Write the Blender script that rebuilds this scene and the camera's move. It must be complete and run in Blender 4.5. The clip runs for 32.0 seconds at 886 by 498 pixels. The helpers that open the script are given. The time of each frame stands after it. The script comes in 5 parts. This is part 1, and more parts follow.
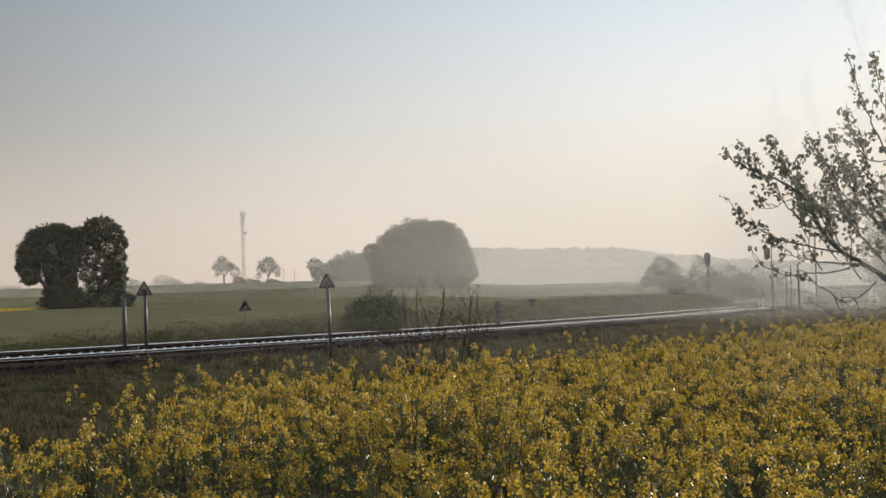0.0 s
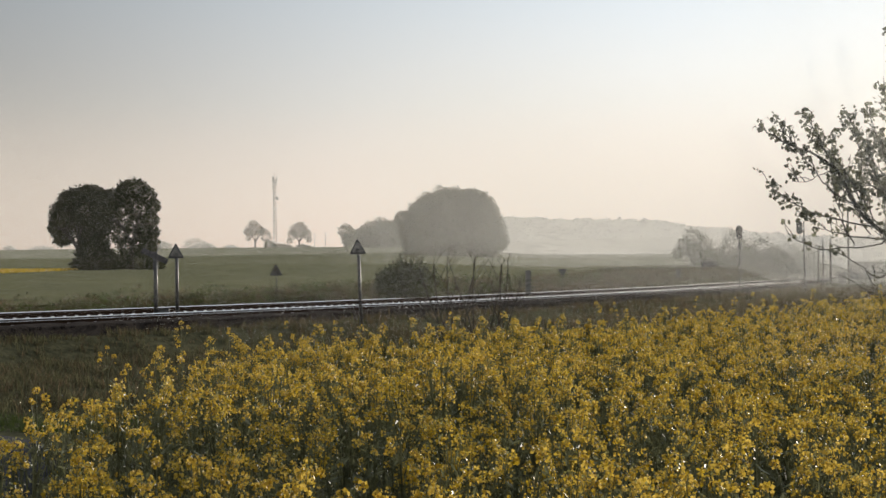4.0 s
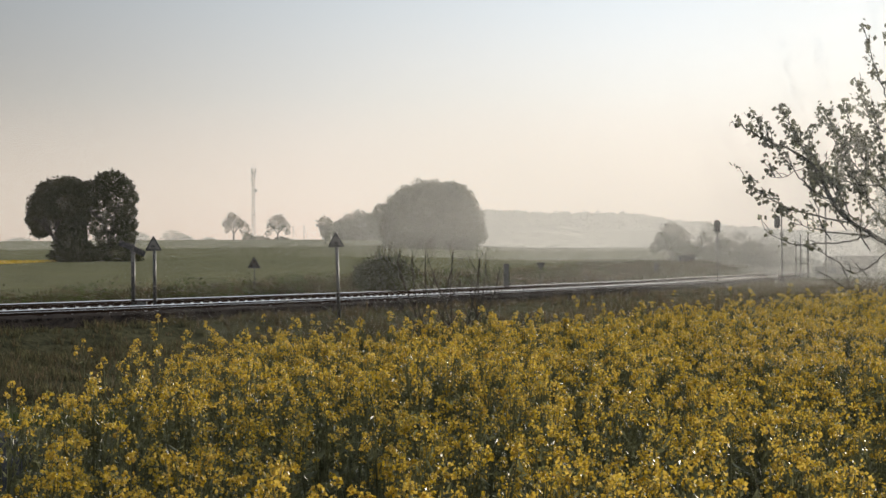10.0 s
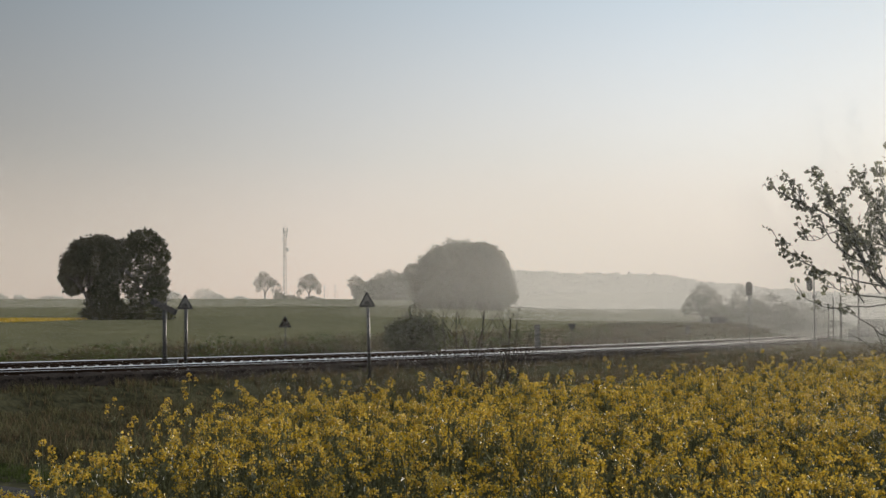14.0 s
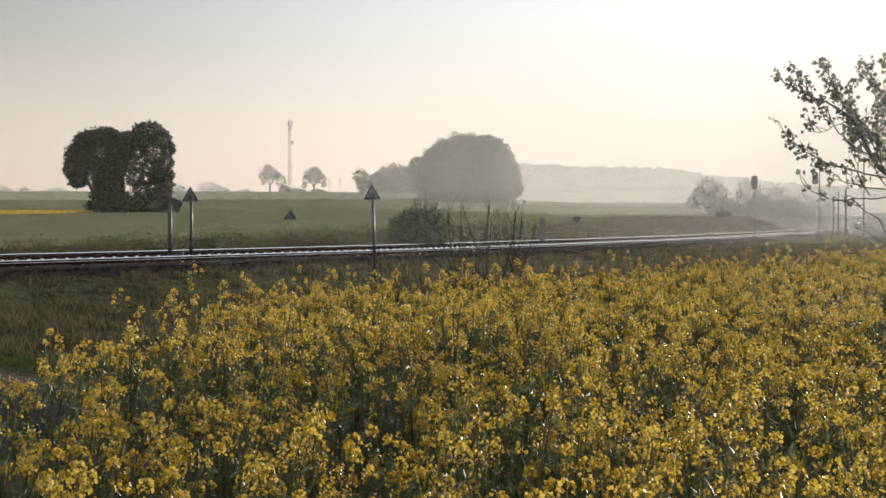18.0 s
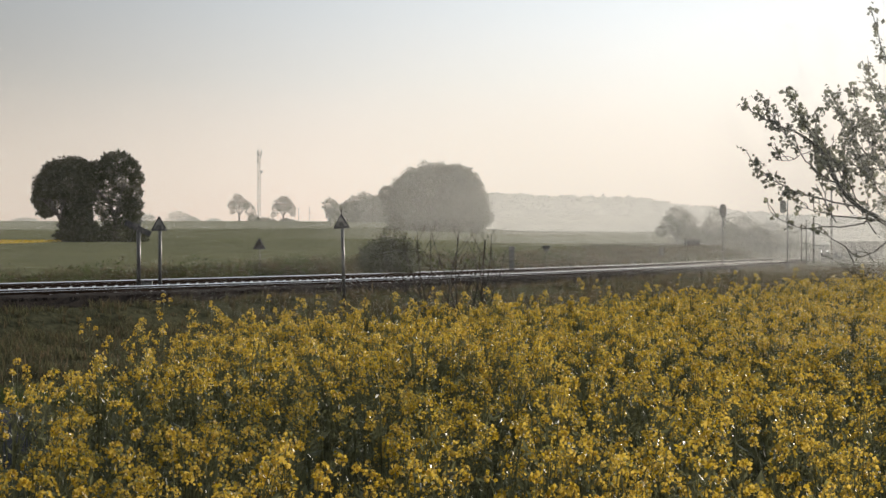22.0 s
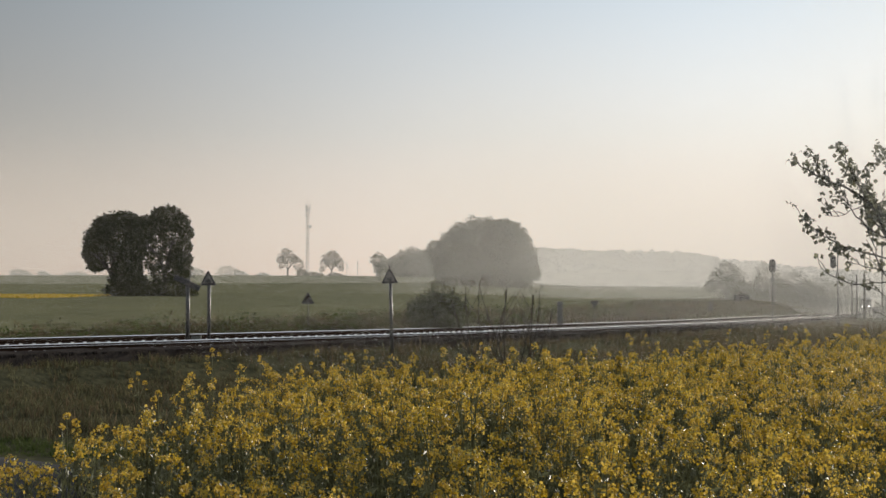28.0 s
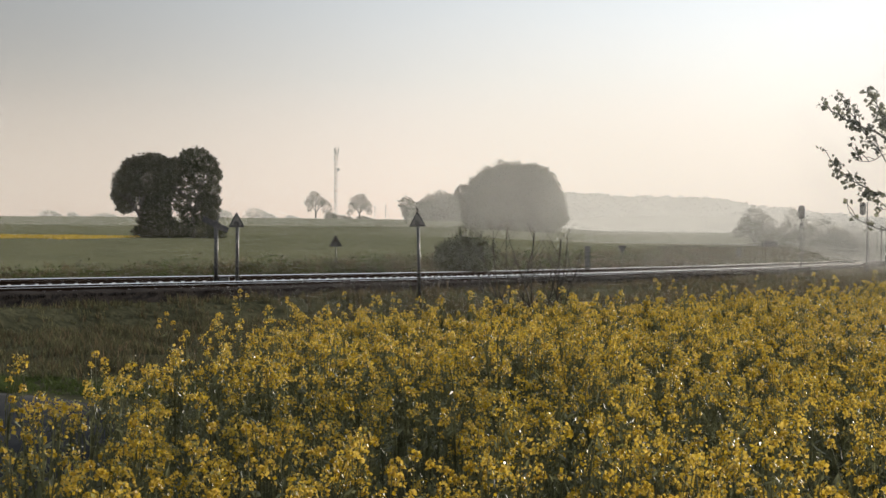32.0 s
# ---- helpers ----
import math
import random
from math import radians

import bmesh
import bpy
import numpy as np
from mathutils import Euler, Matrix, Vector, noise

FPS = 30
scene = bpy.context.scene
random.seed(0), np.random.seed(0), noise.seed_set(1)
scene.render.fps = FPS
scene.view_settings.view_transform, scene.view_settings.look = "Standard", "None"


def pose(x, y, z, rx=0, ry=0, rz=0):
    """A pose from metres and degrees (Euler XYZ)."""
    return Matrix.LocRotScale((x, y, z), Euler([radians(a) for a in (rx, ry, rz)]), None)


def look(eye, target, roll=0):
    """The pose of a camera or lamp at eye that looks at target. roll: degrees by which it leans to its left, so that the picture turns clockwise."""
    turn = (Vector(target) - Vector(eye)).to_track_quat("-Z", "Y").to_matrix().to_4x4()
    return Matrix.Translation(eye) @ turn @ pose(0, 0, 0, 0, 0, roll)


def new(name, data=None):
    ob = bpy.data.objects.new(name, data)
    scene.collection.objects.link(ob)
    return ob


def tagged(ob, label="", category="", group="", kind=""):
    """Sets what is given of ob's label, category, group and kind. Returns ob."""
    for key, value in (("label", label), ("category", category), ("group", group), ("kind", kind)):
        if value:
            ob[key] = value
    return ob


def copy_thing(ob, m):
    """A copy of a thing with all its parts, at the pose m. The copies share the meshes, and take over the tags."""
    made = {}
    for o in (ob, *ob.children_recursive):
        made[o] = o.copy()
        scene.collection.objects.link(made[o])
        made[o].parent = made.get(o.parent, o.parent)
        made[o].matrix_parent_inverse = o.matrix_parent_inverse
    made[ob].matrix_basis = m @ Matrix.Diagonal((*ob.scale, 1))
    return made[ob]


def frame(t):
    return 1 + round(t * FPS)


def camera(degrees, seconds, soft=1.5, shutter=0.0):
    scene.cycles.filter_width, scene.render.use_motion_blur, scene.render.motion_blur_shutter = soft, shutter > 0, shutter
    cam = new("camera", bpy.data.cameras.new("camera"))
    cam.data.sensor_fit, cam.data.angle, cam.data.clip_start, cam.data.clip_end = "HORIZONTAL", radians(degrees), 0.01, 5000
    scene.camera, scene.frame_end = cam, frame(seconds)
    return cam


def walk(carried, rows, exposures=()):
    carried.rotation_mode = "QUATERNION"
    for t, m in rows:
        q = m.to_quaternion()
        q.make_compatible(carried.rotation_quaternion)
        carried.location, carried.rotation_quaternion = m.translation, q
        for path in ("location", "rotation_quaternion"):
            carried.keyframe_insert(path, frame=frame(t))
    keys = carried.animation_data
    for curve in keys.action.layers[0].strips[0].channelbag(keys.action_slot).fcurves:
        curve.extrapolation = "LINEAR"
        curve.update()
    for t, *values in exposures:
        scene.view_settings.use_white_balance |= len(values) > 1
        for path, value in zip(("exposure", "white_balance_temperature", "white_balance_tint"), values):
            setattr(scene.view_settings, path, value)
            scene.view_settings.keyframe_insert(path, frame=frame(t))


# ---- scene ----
cam = camera(29.3, 32.0, soft=1.5)

# seconds, x, z, pitch, roll, yaw: a hand-held camera on a long lens that hardly leaves its spot
PATH = [
    (0, -0.005, 2.342, 1.873, 1.712, -1.512), (0.5, -0.004, 2.344, 1.543, 1.560, -1.662), (1, -0.004, 2.336, 0.885, 1.717, -1.397), (1.5, -0.010, 2.337, 0.254, 1.376, -1.051), 
    (2, -0.008, 2.337, 0.100, 0.745, -0.535), (2.5, -0.000, 2.343, 0.479, 0.699, -0.156), (3, 0.001, 2.344, 0.716, 0.578, -0.123), (3.5, -0.014, 2.331, 0.828, 0.779, -0.258), 
    (5.5, -0.009, 2.355, 0.135, -0.255, -1.487), (6, -0.007, 2.352, -0.405, -0.475, -0.535), (6.5, 0.003, 2.351, -0.592, -0.233, 0.260), (7, 0.011, 2.353, -0.516, -0.342, 0.996), 
    (7.5, 0.010, 2.353, -0.072, -0.382, -0.113), (8, 0.004, 2.351, 0.501, -0.471, -0.473), (8.5, 0.000, 2.352, 0.864, -0.224, -0.522), (9, -0.003, 2.354, 1.264, -1.129, -0.773), 
    (9.5, -0.003, 2.359, 1.600, -0.606, -1.235), (10, 0.004, 2.351, 0.569, 0.474, -1.211), (10.5, 0.007, 2.357, 0.446, 0.564, -0.994), (11, 0.005, 2.354, 0.615, 0.691, -0.508), 
    (11.5, 0.005, 2.354, 1.058, 0.526, -0.288), (12, -0.001, 2.356, 1.592, 0.313, -0.082), (12.5, -0.000, 2.354, 2.089, 0.104, -0.057), (13, -0.000, 2.358, 2.549, 0.019, -0.002), 
    (13.5, -0.000, 2.359, 2.621, 0.136, -0.097), (15.5, -0.011, 2.354, 1.866, -0.205, -0.522), (16, -0.011, 2.356, 0.945, 0.087, -0.626), (16.5, -0.004, 2.355, 0.383, 0.152, -0.542), 
    (17, -0.005, 2.346, 0.000, -0.370, -0.362), (17.5, 0.001, 2.333, -0.344, -0.263, -0.162), (18, -0.004, 2.335, -0.998, -0.018, -0.007), (18.5, 0.005, 2.337, -1.157, 0.218, -0.021), 
    (19, 0.007, 2.334, -1.031, 0.220, 0.074), (19.5, 0.005, 2.331, -0.784, 0.240, 0.078), (20, 0.005, 2.329, -0.416, 0.247, 0.197), (20.5, 0.005, 2.331, -0.204, 0.335, -0.023), 
    (21, 0.002, 2.329, 0.134, 0.116, -0.366), (21.5, 0.003, 2.331, 0.136, 0.241, -0.631), (22, 0.000, 2.330, -0.014, 0.078, -1.034), (22.5, -0.001, 2.329, -0.160, 0.079, -1.228), 
    (23, 0.001, 2.332, -0.274, 0.151, -1.070), (23.5, 0.003, 2.331, 0.016, 0.175, -0.625), (24, 0.000, 2.334, 0.418, 0.079, -0.160), (24.5, 0.005, 2.339, 0.840, 0.162, 0.247), 
    (25, 0.000, 2.337, 1.179, 0.078, 0.352), (25.5, 0.001, 2.332, 1.307, 0.158, 0.444), (27.5, -0.003, 2.337, 1.718, -0.018, 0.700), (28, -0.004, 2.337, 1.836, -0.019, 0.585), 
    (28.5, -0.003, 2.337, 1.860, -0.052, 0.491), (29, -0.005, 2.335, 1.905, 0.048, 0.326), (29.5, -0.005, 2.337, 1.996, -0.029, 0.325), (30, -0.008, 2.335, 1.968, -0.096, 0.254), 
    (30.5, -0.012, 2.330, 1.574, -0.075, 0.293), (31, -0.006, 2.320, 0.858, 0.330, 0.309), (31.5, -0.002, 2.318, 0.292, 0.262, 0.936), (32, -0.001, 2.319, -0.060, -0.462, 1.521)]
# the camera's own exposure opens as it dips from the bright sky to the field
EXPOSURE = [(row[0], -0.04 + 0.12 * (1.87 - row[3]) + float(np.interp(row[0], [13.5, 15.5, 16, 17, 18], [0, -0.14, -0.14, -0.08, 0])), 6100, 10) for row in PATH]
walk(cam, [(t, pose(x, 0, z, 90 + pitch, roll, yaw)) for t, x, z, pitch, roll, yaw in PATH], EXPOSURE)

# ---- light: a low hazy morning sun ahead and to the right ----
SUN_TURN, SUN_HEIGHT = radians(38), radians(11)
world = bpy.data.worlds.new("morning_sky")
scene.world = world
world.use_nodes = True
wn = world.node_tree.nodes
sky = wn.new("ShaderNodeTexSky")
sky.sky_type, sky.sun_disc = "NISHITA", False
sky.sun_elevation, sky.sun_rotation = SUN_HEIGHT, SUN_TURN
sky.air_density, sky.dust_density, sky.ozone_density, sky.altitude = 1.0, 3.0, 1.5, 100
wn["Background"].inputs["Strength"].default_value = 0.142
# morning haze veils the sky: warm over the horizon, pale grey higher up
wc, wz, wr, wm = wn.new("ShaderNodeTexCoord"), wn.new("ShaderNodeSeparateXYZ"), wn.new("ShaderNodeValToRGB"), wn.new("ShaderNodeMixRGB")
for at, colour in ((0.0, (5.0, 3.66, 2.84, 1)), (1.0, (2.6, 2.8, 2.95, 1)), (0.045, (4.48, 3.63, 3.0, 1)), (0.1, (3.3, 3.1, 2.78, 1)), (0.15, (2.76, 2.78, 2.68, 1)), (0.2, (2.18, 2.42, 2.52, 1))):
    e = wr.color_ramp.elements[0] if at == 0 else wr.color_ramp.elements[1] if at == 1 else wr.color_ramp.elements.new(at)
    e.position, e.color = at, colour
toward = Vector((math.sin(SUN_TURN) * math.cos(SUN_HEIGHT), math.cos(SUN_TURN) * math.cos(SUN_HEIGHT), math.sin(SUN_HEIGHT)))
# and brighter towards the sun
wd, wg, wx = wn.new("ShaderNodeVectorMath"), wn.new("ShaderNodeMapRange"), wn.new("ShaderNodeVectorMath")
wd.operation, wx.operation, wg.interpolation_type = "DOT_PRODUCT", "SCALE", "SMOOTHSTEP"
wd.inputs[1].default_value = toward
for at, value in ((1, 0.55), (2, 1.0), (3, 0.8), (4, 2.37)):
    wg.inputs[at].default_value = value
wl = world.node_tree.links
wl.new(wc.outputs["Generated"], wz.inputs[0])
wl.new(wc.outputs["Generated"], wd.inputs[0])
wl.new(wd.outputs["Value"], wg.inputs[0])
wl.new(wz.outputs["Z"], wr.inputs["Fac"])
wl.new(wr.outputs["Color"], wx.inputs[0])
wl.new(wg.outputs[0], wx.inputs["Scale"])
wm.inputs[0].default_value = 0.9
wl.new(sky.outputs["Color"], wm.inputs[1])
wt, wc2, wv = wn.new("ShaderNodeMapRange"), wn.new("ShaderNodeMixRGB"), wn.new("ShaderNodeVectorMath")
wt.inputs[1].default_value, wt.inputs[2].default_value = 0.6, 0.9
wc2.inputs[1].default_value, wc2.inputs[2].default_value = (1.02, 0.995, 0.985, 1), (0.965, 1.0, 1.04, 1)
wv.operation = "MULTIPLY"
wl.new(wd.outputs["Value"], wt.inputs[0])
wl.new(wt.outputs[0], wc2.inputs[0])
wl.new(wx.outputs[0], wv.inputs[0])
wl.new(wc2.outputs[0], wv.inputs[1])
wl.new(wv.outputs[0], wm.inputs[2])
wl.new(wm.outputs[0], wn["Background"].inputs["Color"])

sun = new("sun", bpy.data.lights.new("sun", "SUN"))
sun.data.energy, sun.data.angle, sun.data.color = 3.8, radians(0.8), (1.0, 0.88, 0.7)
sun.matrix_world = look(toward * 200, (0, 0, 0))


# ---- materials ----
def mat(name, dark, light, scale=4.0, rough=0.8, metal=0.0, bump=0.3, fine=6.0, through_light=0.0, island=0.0, spec=0.5, distance=0.02):
    """Two colours mixed by a broad and a fine noise, with relief; island: lightness that differs from piece to piece."""
    m = bpy.data.materials.new(name)
    m.use_nodes = True
    n, l = m.node_tree.nodes, m.node_tree.links
    b = n["Principled BSDF"]
    co = n.new("ShaderNodeTexCoord")
    broad, grain = n.new("ShaderNodeTexNoise"), n.new("ShaderNodeTexNoise")
    broad.inputs["Scale"].default_value, broad.inputs["Detail"].default_value = scale, 4
    grain.inputs["Scale"].default_value, grain.inputs["Detail"].default_value = scale * fine, 5
    for t in (broad, grain):
        l.new(co.outputs["Object"], t.inputs["Vector"])
    add = n.new("ShaderNodeMath")
    add.operation = "ADD"
    l.new(broad.outputs["Fac"], add.inputs[0])
    l.new(grain.outputs["Fac"], add.inputs[1])
    last = add.outputs[0]
    if island:
        geo, mul, plus = n.new("ShaderNodeNewGeometry"), n.new("ShaderNodeMath"), n.new("ShaderNodeMath")
        mul.operation, plus.operation = "MULTIPLY_ADD", "ADD"
        mul.inputs[1].default_value, mul.inputs[2].default_value = island, -island / 2
        l.new(geo.outputs["Random Per Island"], mul.inputs[0])
        l.new(mul.outputs[0], plus.inputs[0])
        l.new(last, plus.inputs[1])
        last = plus.outputs[0]
    ramp = n.new("ShaderNodeValToRGB")
    ramp.color_ramp.elements[0].position, ramp.color_ramp.elements[1].position = 0.36, 0.64
    ramp.color_ramp.elements[0].color, ramp.color_ramp.elements[1].color = (*dark, 1), (*light, 1)
    half = n.new("ShaderNodeMath")
    half.operation = "MULTIPLY"
    half.inputs[1].default_value = 0.5
    l.new(last, half.inputs[0])
    l.new(half.outputs[0], ramp.inputs["Fac"])
    l.new(ramp.outputs["Color"], b.inputs["Base Color"])
    b.inputs["Roughness"].default_value, b.inputs["Metallic"].default_value = rough, metal
    b.inputs["Specular IOR Level"].default_value = spec
    if bump:
        bp = n.new("ShaderNodeBump")
        bp.inputs["Strength"].default_value, bp.inputs["Distance"].default_value = bump, distance
        l.new(grain.outputs["Fac"], bp.inputs["Height"])
        l.new(bp.outputs["Normal"], b.inputs["Normal"])
    if through_light:
        tr, mix = n.new("ShaderNodeBsdfTranslucent"), n.new("ShaderNodeMixShader")
        l.new(ramp.outputs["Color"], tr.inputs["Color"])
        mix.inputs[0].default_value = through_light
        l.new(b.outputs[0], mix.inputs[1])
        l.new(tr.outputs[0], mix.inputs[2])
        l.new(mix.outputs[0], n["Material Output"].inputs["Surface"])
    return m


def glow(name, colour, strength):
    m = bpy.data.materials.new(name)
    m.use_nodes = True
    b = m.node_tree.nodes["Principled BSDF"]
    b.inputs["Base Color"].default_value = (*colour, 1)
    b.inputs["Emission Color"].default_value = (*colour, 1)
    b.inputs["Emission Strength"].default_value = strength
    return m


M_GROUND = mat("meadow", (0.056, 0.055, 0.033), (0.128, 0.12, 0.07), 0.35, 0.95, fine=14, bump=0.6, distance=0.1, spec=0.0)
M_CROP = mat("young_corn", (0.132, 0.129, 0.068), (0.238, 0.23, 0.126), 0.16, 0.9, fine=24, bump=0.8, distance=0.15, spec=0.0)
M_GRASS = mat("grass_blades", (0.06, 0.059, 0.032), (0.17, 0.16, 0.085), 0.3, 0.7, through_light=0.45, island=0.5, bump=0, spec=0.1)
M_DRYGRASS = mat("dry_grass", (0.075, 0.06, 0.034), (0.19, 0.146, 0.088), 0.15, 0.8, through_light=0.5, island=0.5, bump=0, spec=0.1)
M_VERGE = mat("cut_verge_grass", (0.06, 0.08, 0.02), (0.11, 0.14, 0.04), 1.0, 0.8, through_light=0.3, island=0.4, bump=0, spec=0.2)
M_PETAL = mat("rape_petals", (0.47, 0.322, 0.02), (0.78, 0.555, 0.115), 3.0, 0.42, through_light=0.52, island=0.5, bump=0, spec=0.3)
M_STALK = mat("rape_stalks", (0.085, 0.088, 0.04), (0.24, 0.242, 0.125), 3.0, 0.45, through_light=0.35, island=0.5, bump=0)
M_BUD = mat("rape_buds", (0.2, 0.185, 0.05), (0.46, 0.43, 0.16), 3.0, 0.35, through_light=0.35, island=0.6, bump=0)
M_DEW = mat("dew_drops", (0.9, 0.9, 0.9), (0.95, 0.95, 0.95), 3.0, 0.12, metal=0.8, bump=0)
M_BARK = mat("grey_bark", (0.035, 0.03, 0.025), (0.1, 0.088, 0.07), 3.0, 0.9, bump=0.8)
M_LEAF_NEAR = mat("young_poplar_leaves", (0.11, 0.112, 0.07), (0.25, 0.25, 0.16), 1.5, 0.6, through_light=0.58, island=0.5, bump=0)
M_LEAF = mat("tree_leaves", (0.03, 0.034, 0.014), (0.075, 0.078, 0.032), 0.3, 0.7, through_light=0.14, island=0.4, bump=0, spec=0.15)
M_LEAF_SPRING = mat("spring_leaves", (0.048, 0.056, 0.022), (0.115, 0.115, 0.05), 0.3, 0.65, through_light=0.42, island=0.5, bump=0, spec=0.3)
M_LEAF_BUSH = mat("bush_leaves", (0.05, 0.06, 0.022), (0.125, 0.132, 0.052), 0.8, 0.6, through_light=0.4, island=0.5, bump=0, spec=0.25)
M_WOODS = mat("far_woods", (0.02, 0.024, 0.013), (0.032, 0.036, 0.02), 0.05, 0.95, through_light=0.1, island=0.2, bump=0, spec=0.2)
M_BALLAST = mat("track_ballast", (0.024, 0.02, 0.018), (0.072, 0.062, 0.056), 1.2, 0.95, fine=14, bump=1.0, distance=0.05, island=0.3, spec=0.0)
M_CONCRETE = mat("sleeper_concrete", (0.05, 0.046, 0.042), (0.12, 0.112, 0.105), 4.0, 0.9, spec=0.0, bump=0.4)
M_RAIL = mat("worn_rail_steel", (0.84, 0.77, 0.72), (0.96, 0.9, 0.85), 3.0, 0.22, metal=1.0, bump=0.05)
M_RUST = mat("rusty_rail_side", (0.022, 0.015, 0.012), (0.05, 0.034, 0.025), 5.0, 0.9, spec=0.0, bump=0.3)
M_CLIP = mat("pale_rail_fastenings", (0.5, 0.48, 0.46), (0.75, 0.72, 0.7), 6.0, 0.32, metal=0.7, bump=0.2)
M_ASPHALT = mat("asphalt", (0.04, 0.04, 0.042), (0.075, 0.074, 0.074), 1.0, 0.9, fine=30, bump=0.5, spec=0.0)
M_GALV = mat("galvanised_steel", (0.032, 0.032, 0.032), (0.07, 0.069, 0.068), 6.0, 0.45, metal=0.1, bump=0.1)
M_DARKPAINT = mat("dark_sign_paint", (0.018, 0.018, 0.02), (0.04, 0.04, 0.042), 8.0, 0.5, bump=0.1)
M_SIGNWHITE = mat("dull_white_sign_face", (0.13, 0.128, 0.122), (0.2, 0.196, 0.19), 8.0, 0.5, bump=0.1)
M_GREYPAINT = mat("grey_paint", (0.1, 0.1, 0.1), (0.17, 0.17, 0.165), 5.0, 0.55, bump=0.2)
M_STONE = mat("weathered_post", (0.09, 0.09, 0.086), (0.17, 0.168, 0.16), 8.0, 0.85, bump=0.5)
M_WOOD = mat("old_pole_wood", (0.06, 0.05, 0.04), (0.14, 0.12, 0.1), 6.0, 0.85, bump=0.5)
M_WALL = mat("dull_plaster", (0.08, 0.075, 0.07), (0.13, 0.125, 0.115), 0.6, 0.85, bump=0.4)
M_ROOF = mat("roof_sheet", (0.06, 0.055, 0.05), (0.12, 0.11, 0.1), 1.0, 0.6, bump=0.3)
M_TRAIN = mat("dark_train_paint", (0.05, 0.05, 0.055), (0.1, 0.1, 0.105), 1.5, 0.4, bump=0.05)
M_TRAINROOF = mat("pale_train_roof", (0.5, 0.5, 0.5), (0.7, 0.7, 0.69), 1.5, 0.3, bump=0.05)
M_GLASS = mat("dark_cab_glass", (0.01, 0.01, 0.012), (0.02, 0.02, 0.022), 2.0, 0.08, bump=0)
M_LAMP = glow("headlamp_light", (1.0, 0.93, 0.82), 9.0)
M_MIST = bpy.data.materials.new("morning_mist")
M_MIST.use_nodes = True
mn = M_MIST.node_tree.nodes
mist_front, mist_back, mist_mix = mn.new("ShaderNodeBsdfDiffuse"), mn.new("ShaderNodeBsdfTranslucent"), mn.new("ShaderNodeMixShader")
for sh in (mist_front, mist_back):
    sh.inputs["Color"].default_value = (0.95, 0.925, 0.88, 1)
mist_mix.inputs[0].default_value = 0.55
M_MIST.node_tree.links.new(mist_front.outputs[0], mist_mix.inputs[1])
M_MIST.node_tree.links.new(mist_back.outputs[0], mist_mix.inputs[2])
M_MIST.node_tree.links.new(mist_mix.outputs[0], mn["Material Output"].inputs["Surface"])


# ---- building helpers ----
def thing(name, x, y, z, label, category, group="", kind="", turn=0):
    ob = new(name)
    ob.matrix_world = pose(x, y, z, 0, 0, turn)
    return tagged(ob, label, category, group, kind)


def part(name, bm, material, parent=None, label="", smooth=False):
    me = bpy.data.meshes.new(name)
    bm.to_mesh(me)
    bm.free()
    for m in material if isinstance(material, (list, tuple)) else [material]:
        me.materials.append(m)
    if smooth:
        me.shade_smooth()
    ob = new(name, me)
    ob.parent = parent
    return tagged(ob, label)


def sheet(name, verts, faces, material, parent=None, index=None, smooth=False):
    """One mesh from arrays: verts (n, 3), faces (m, 3 or 4)."""
    me = bpy.data.meshes.new(name)
    verts, faces = np.asarray(verts, dtype=np.float32), np.asarray(faces, dtype=np.int32)
    me.vertices.add(len(verts))
    me.vertices.foreach_set("co", verts.ravel())
    k = faces.shape[1]
    me.loops.add(faces.size)
    me.loops.foreach_set("vertex_index", faces.ravel())
    me.polygons.add(len(faces))
    me.polygons.foreach_set("loop_start", np.arange(0, faces.size, k, dtype=np.int32))
    for m in material if isinstance(material, (list, tuple)) else [material]:
        me.materials.append(m)
    if index is not None:
        me.polygons.foreach_set("material_index", np.asarray(index, dtype=np.int32))
    me.polygons.foreach_set("use_smooth", np.full(len(faces), smooth))
    me.update(calc_edges=True)
    ob = new(name, me)
    ob.parent = parent
    return ob


def box(bm, x, y, z, sx, sy, sz, m=None, bevel=0.0):
    r = bmesh.ops.create_cube(bm, size=1, matrix=(m or Matrix()) @ Matrix.Translation((x, y, z)) @ Matrix.Diagonal((sx, sy, sz, 1)))
    if bevel:
        edges = list({e for v in r["verts"] for e in v.link_edges})
        bmesh.ops.bevel(bm, geom=edges, offset=bevel, segments=2, affect="EDGES")
    return bm


def rod(bm, a, b, ra, rb=None, n=10):
    a, b = Vector(a), Vector(b)
    m = Matrix.Translation((a + b) / 2) @ (b - a).to_track_quat("Z", "Y").to_matrix().to_4x4()
    bmesh.ops.create_cone(bm, cap_ends=True, segments=n, radius1=ra, radius2=ra if rb is None else rb, depth=(b - a).length, matrix=m)
    return bm


def fresh():
    return bmesh.new()


rng = np.random.default_rng(7)


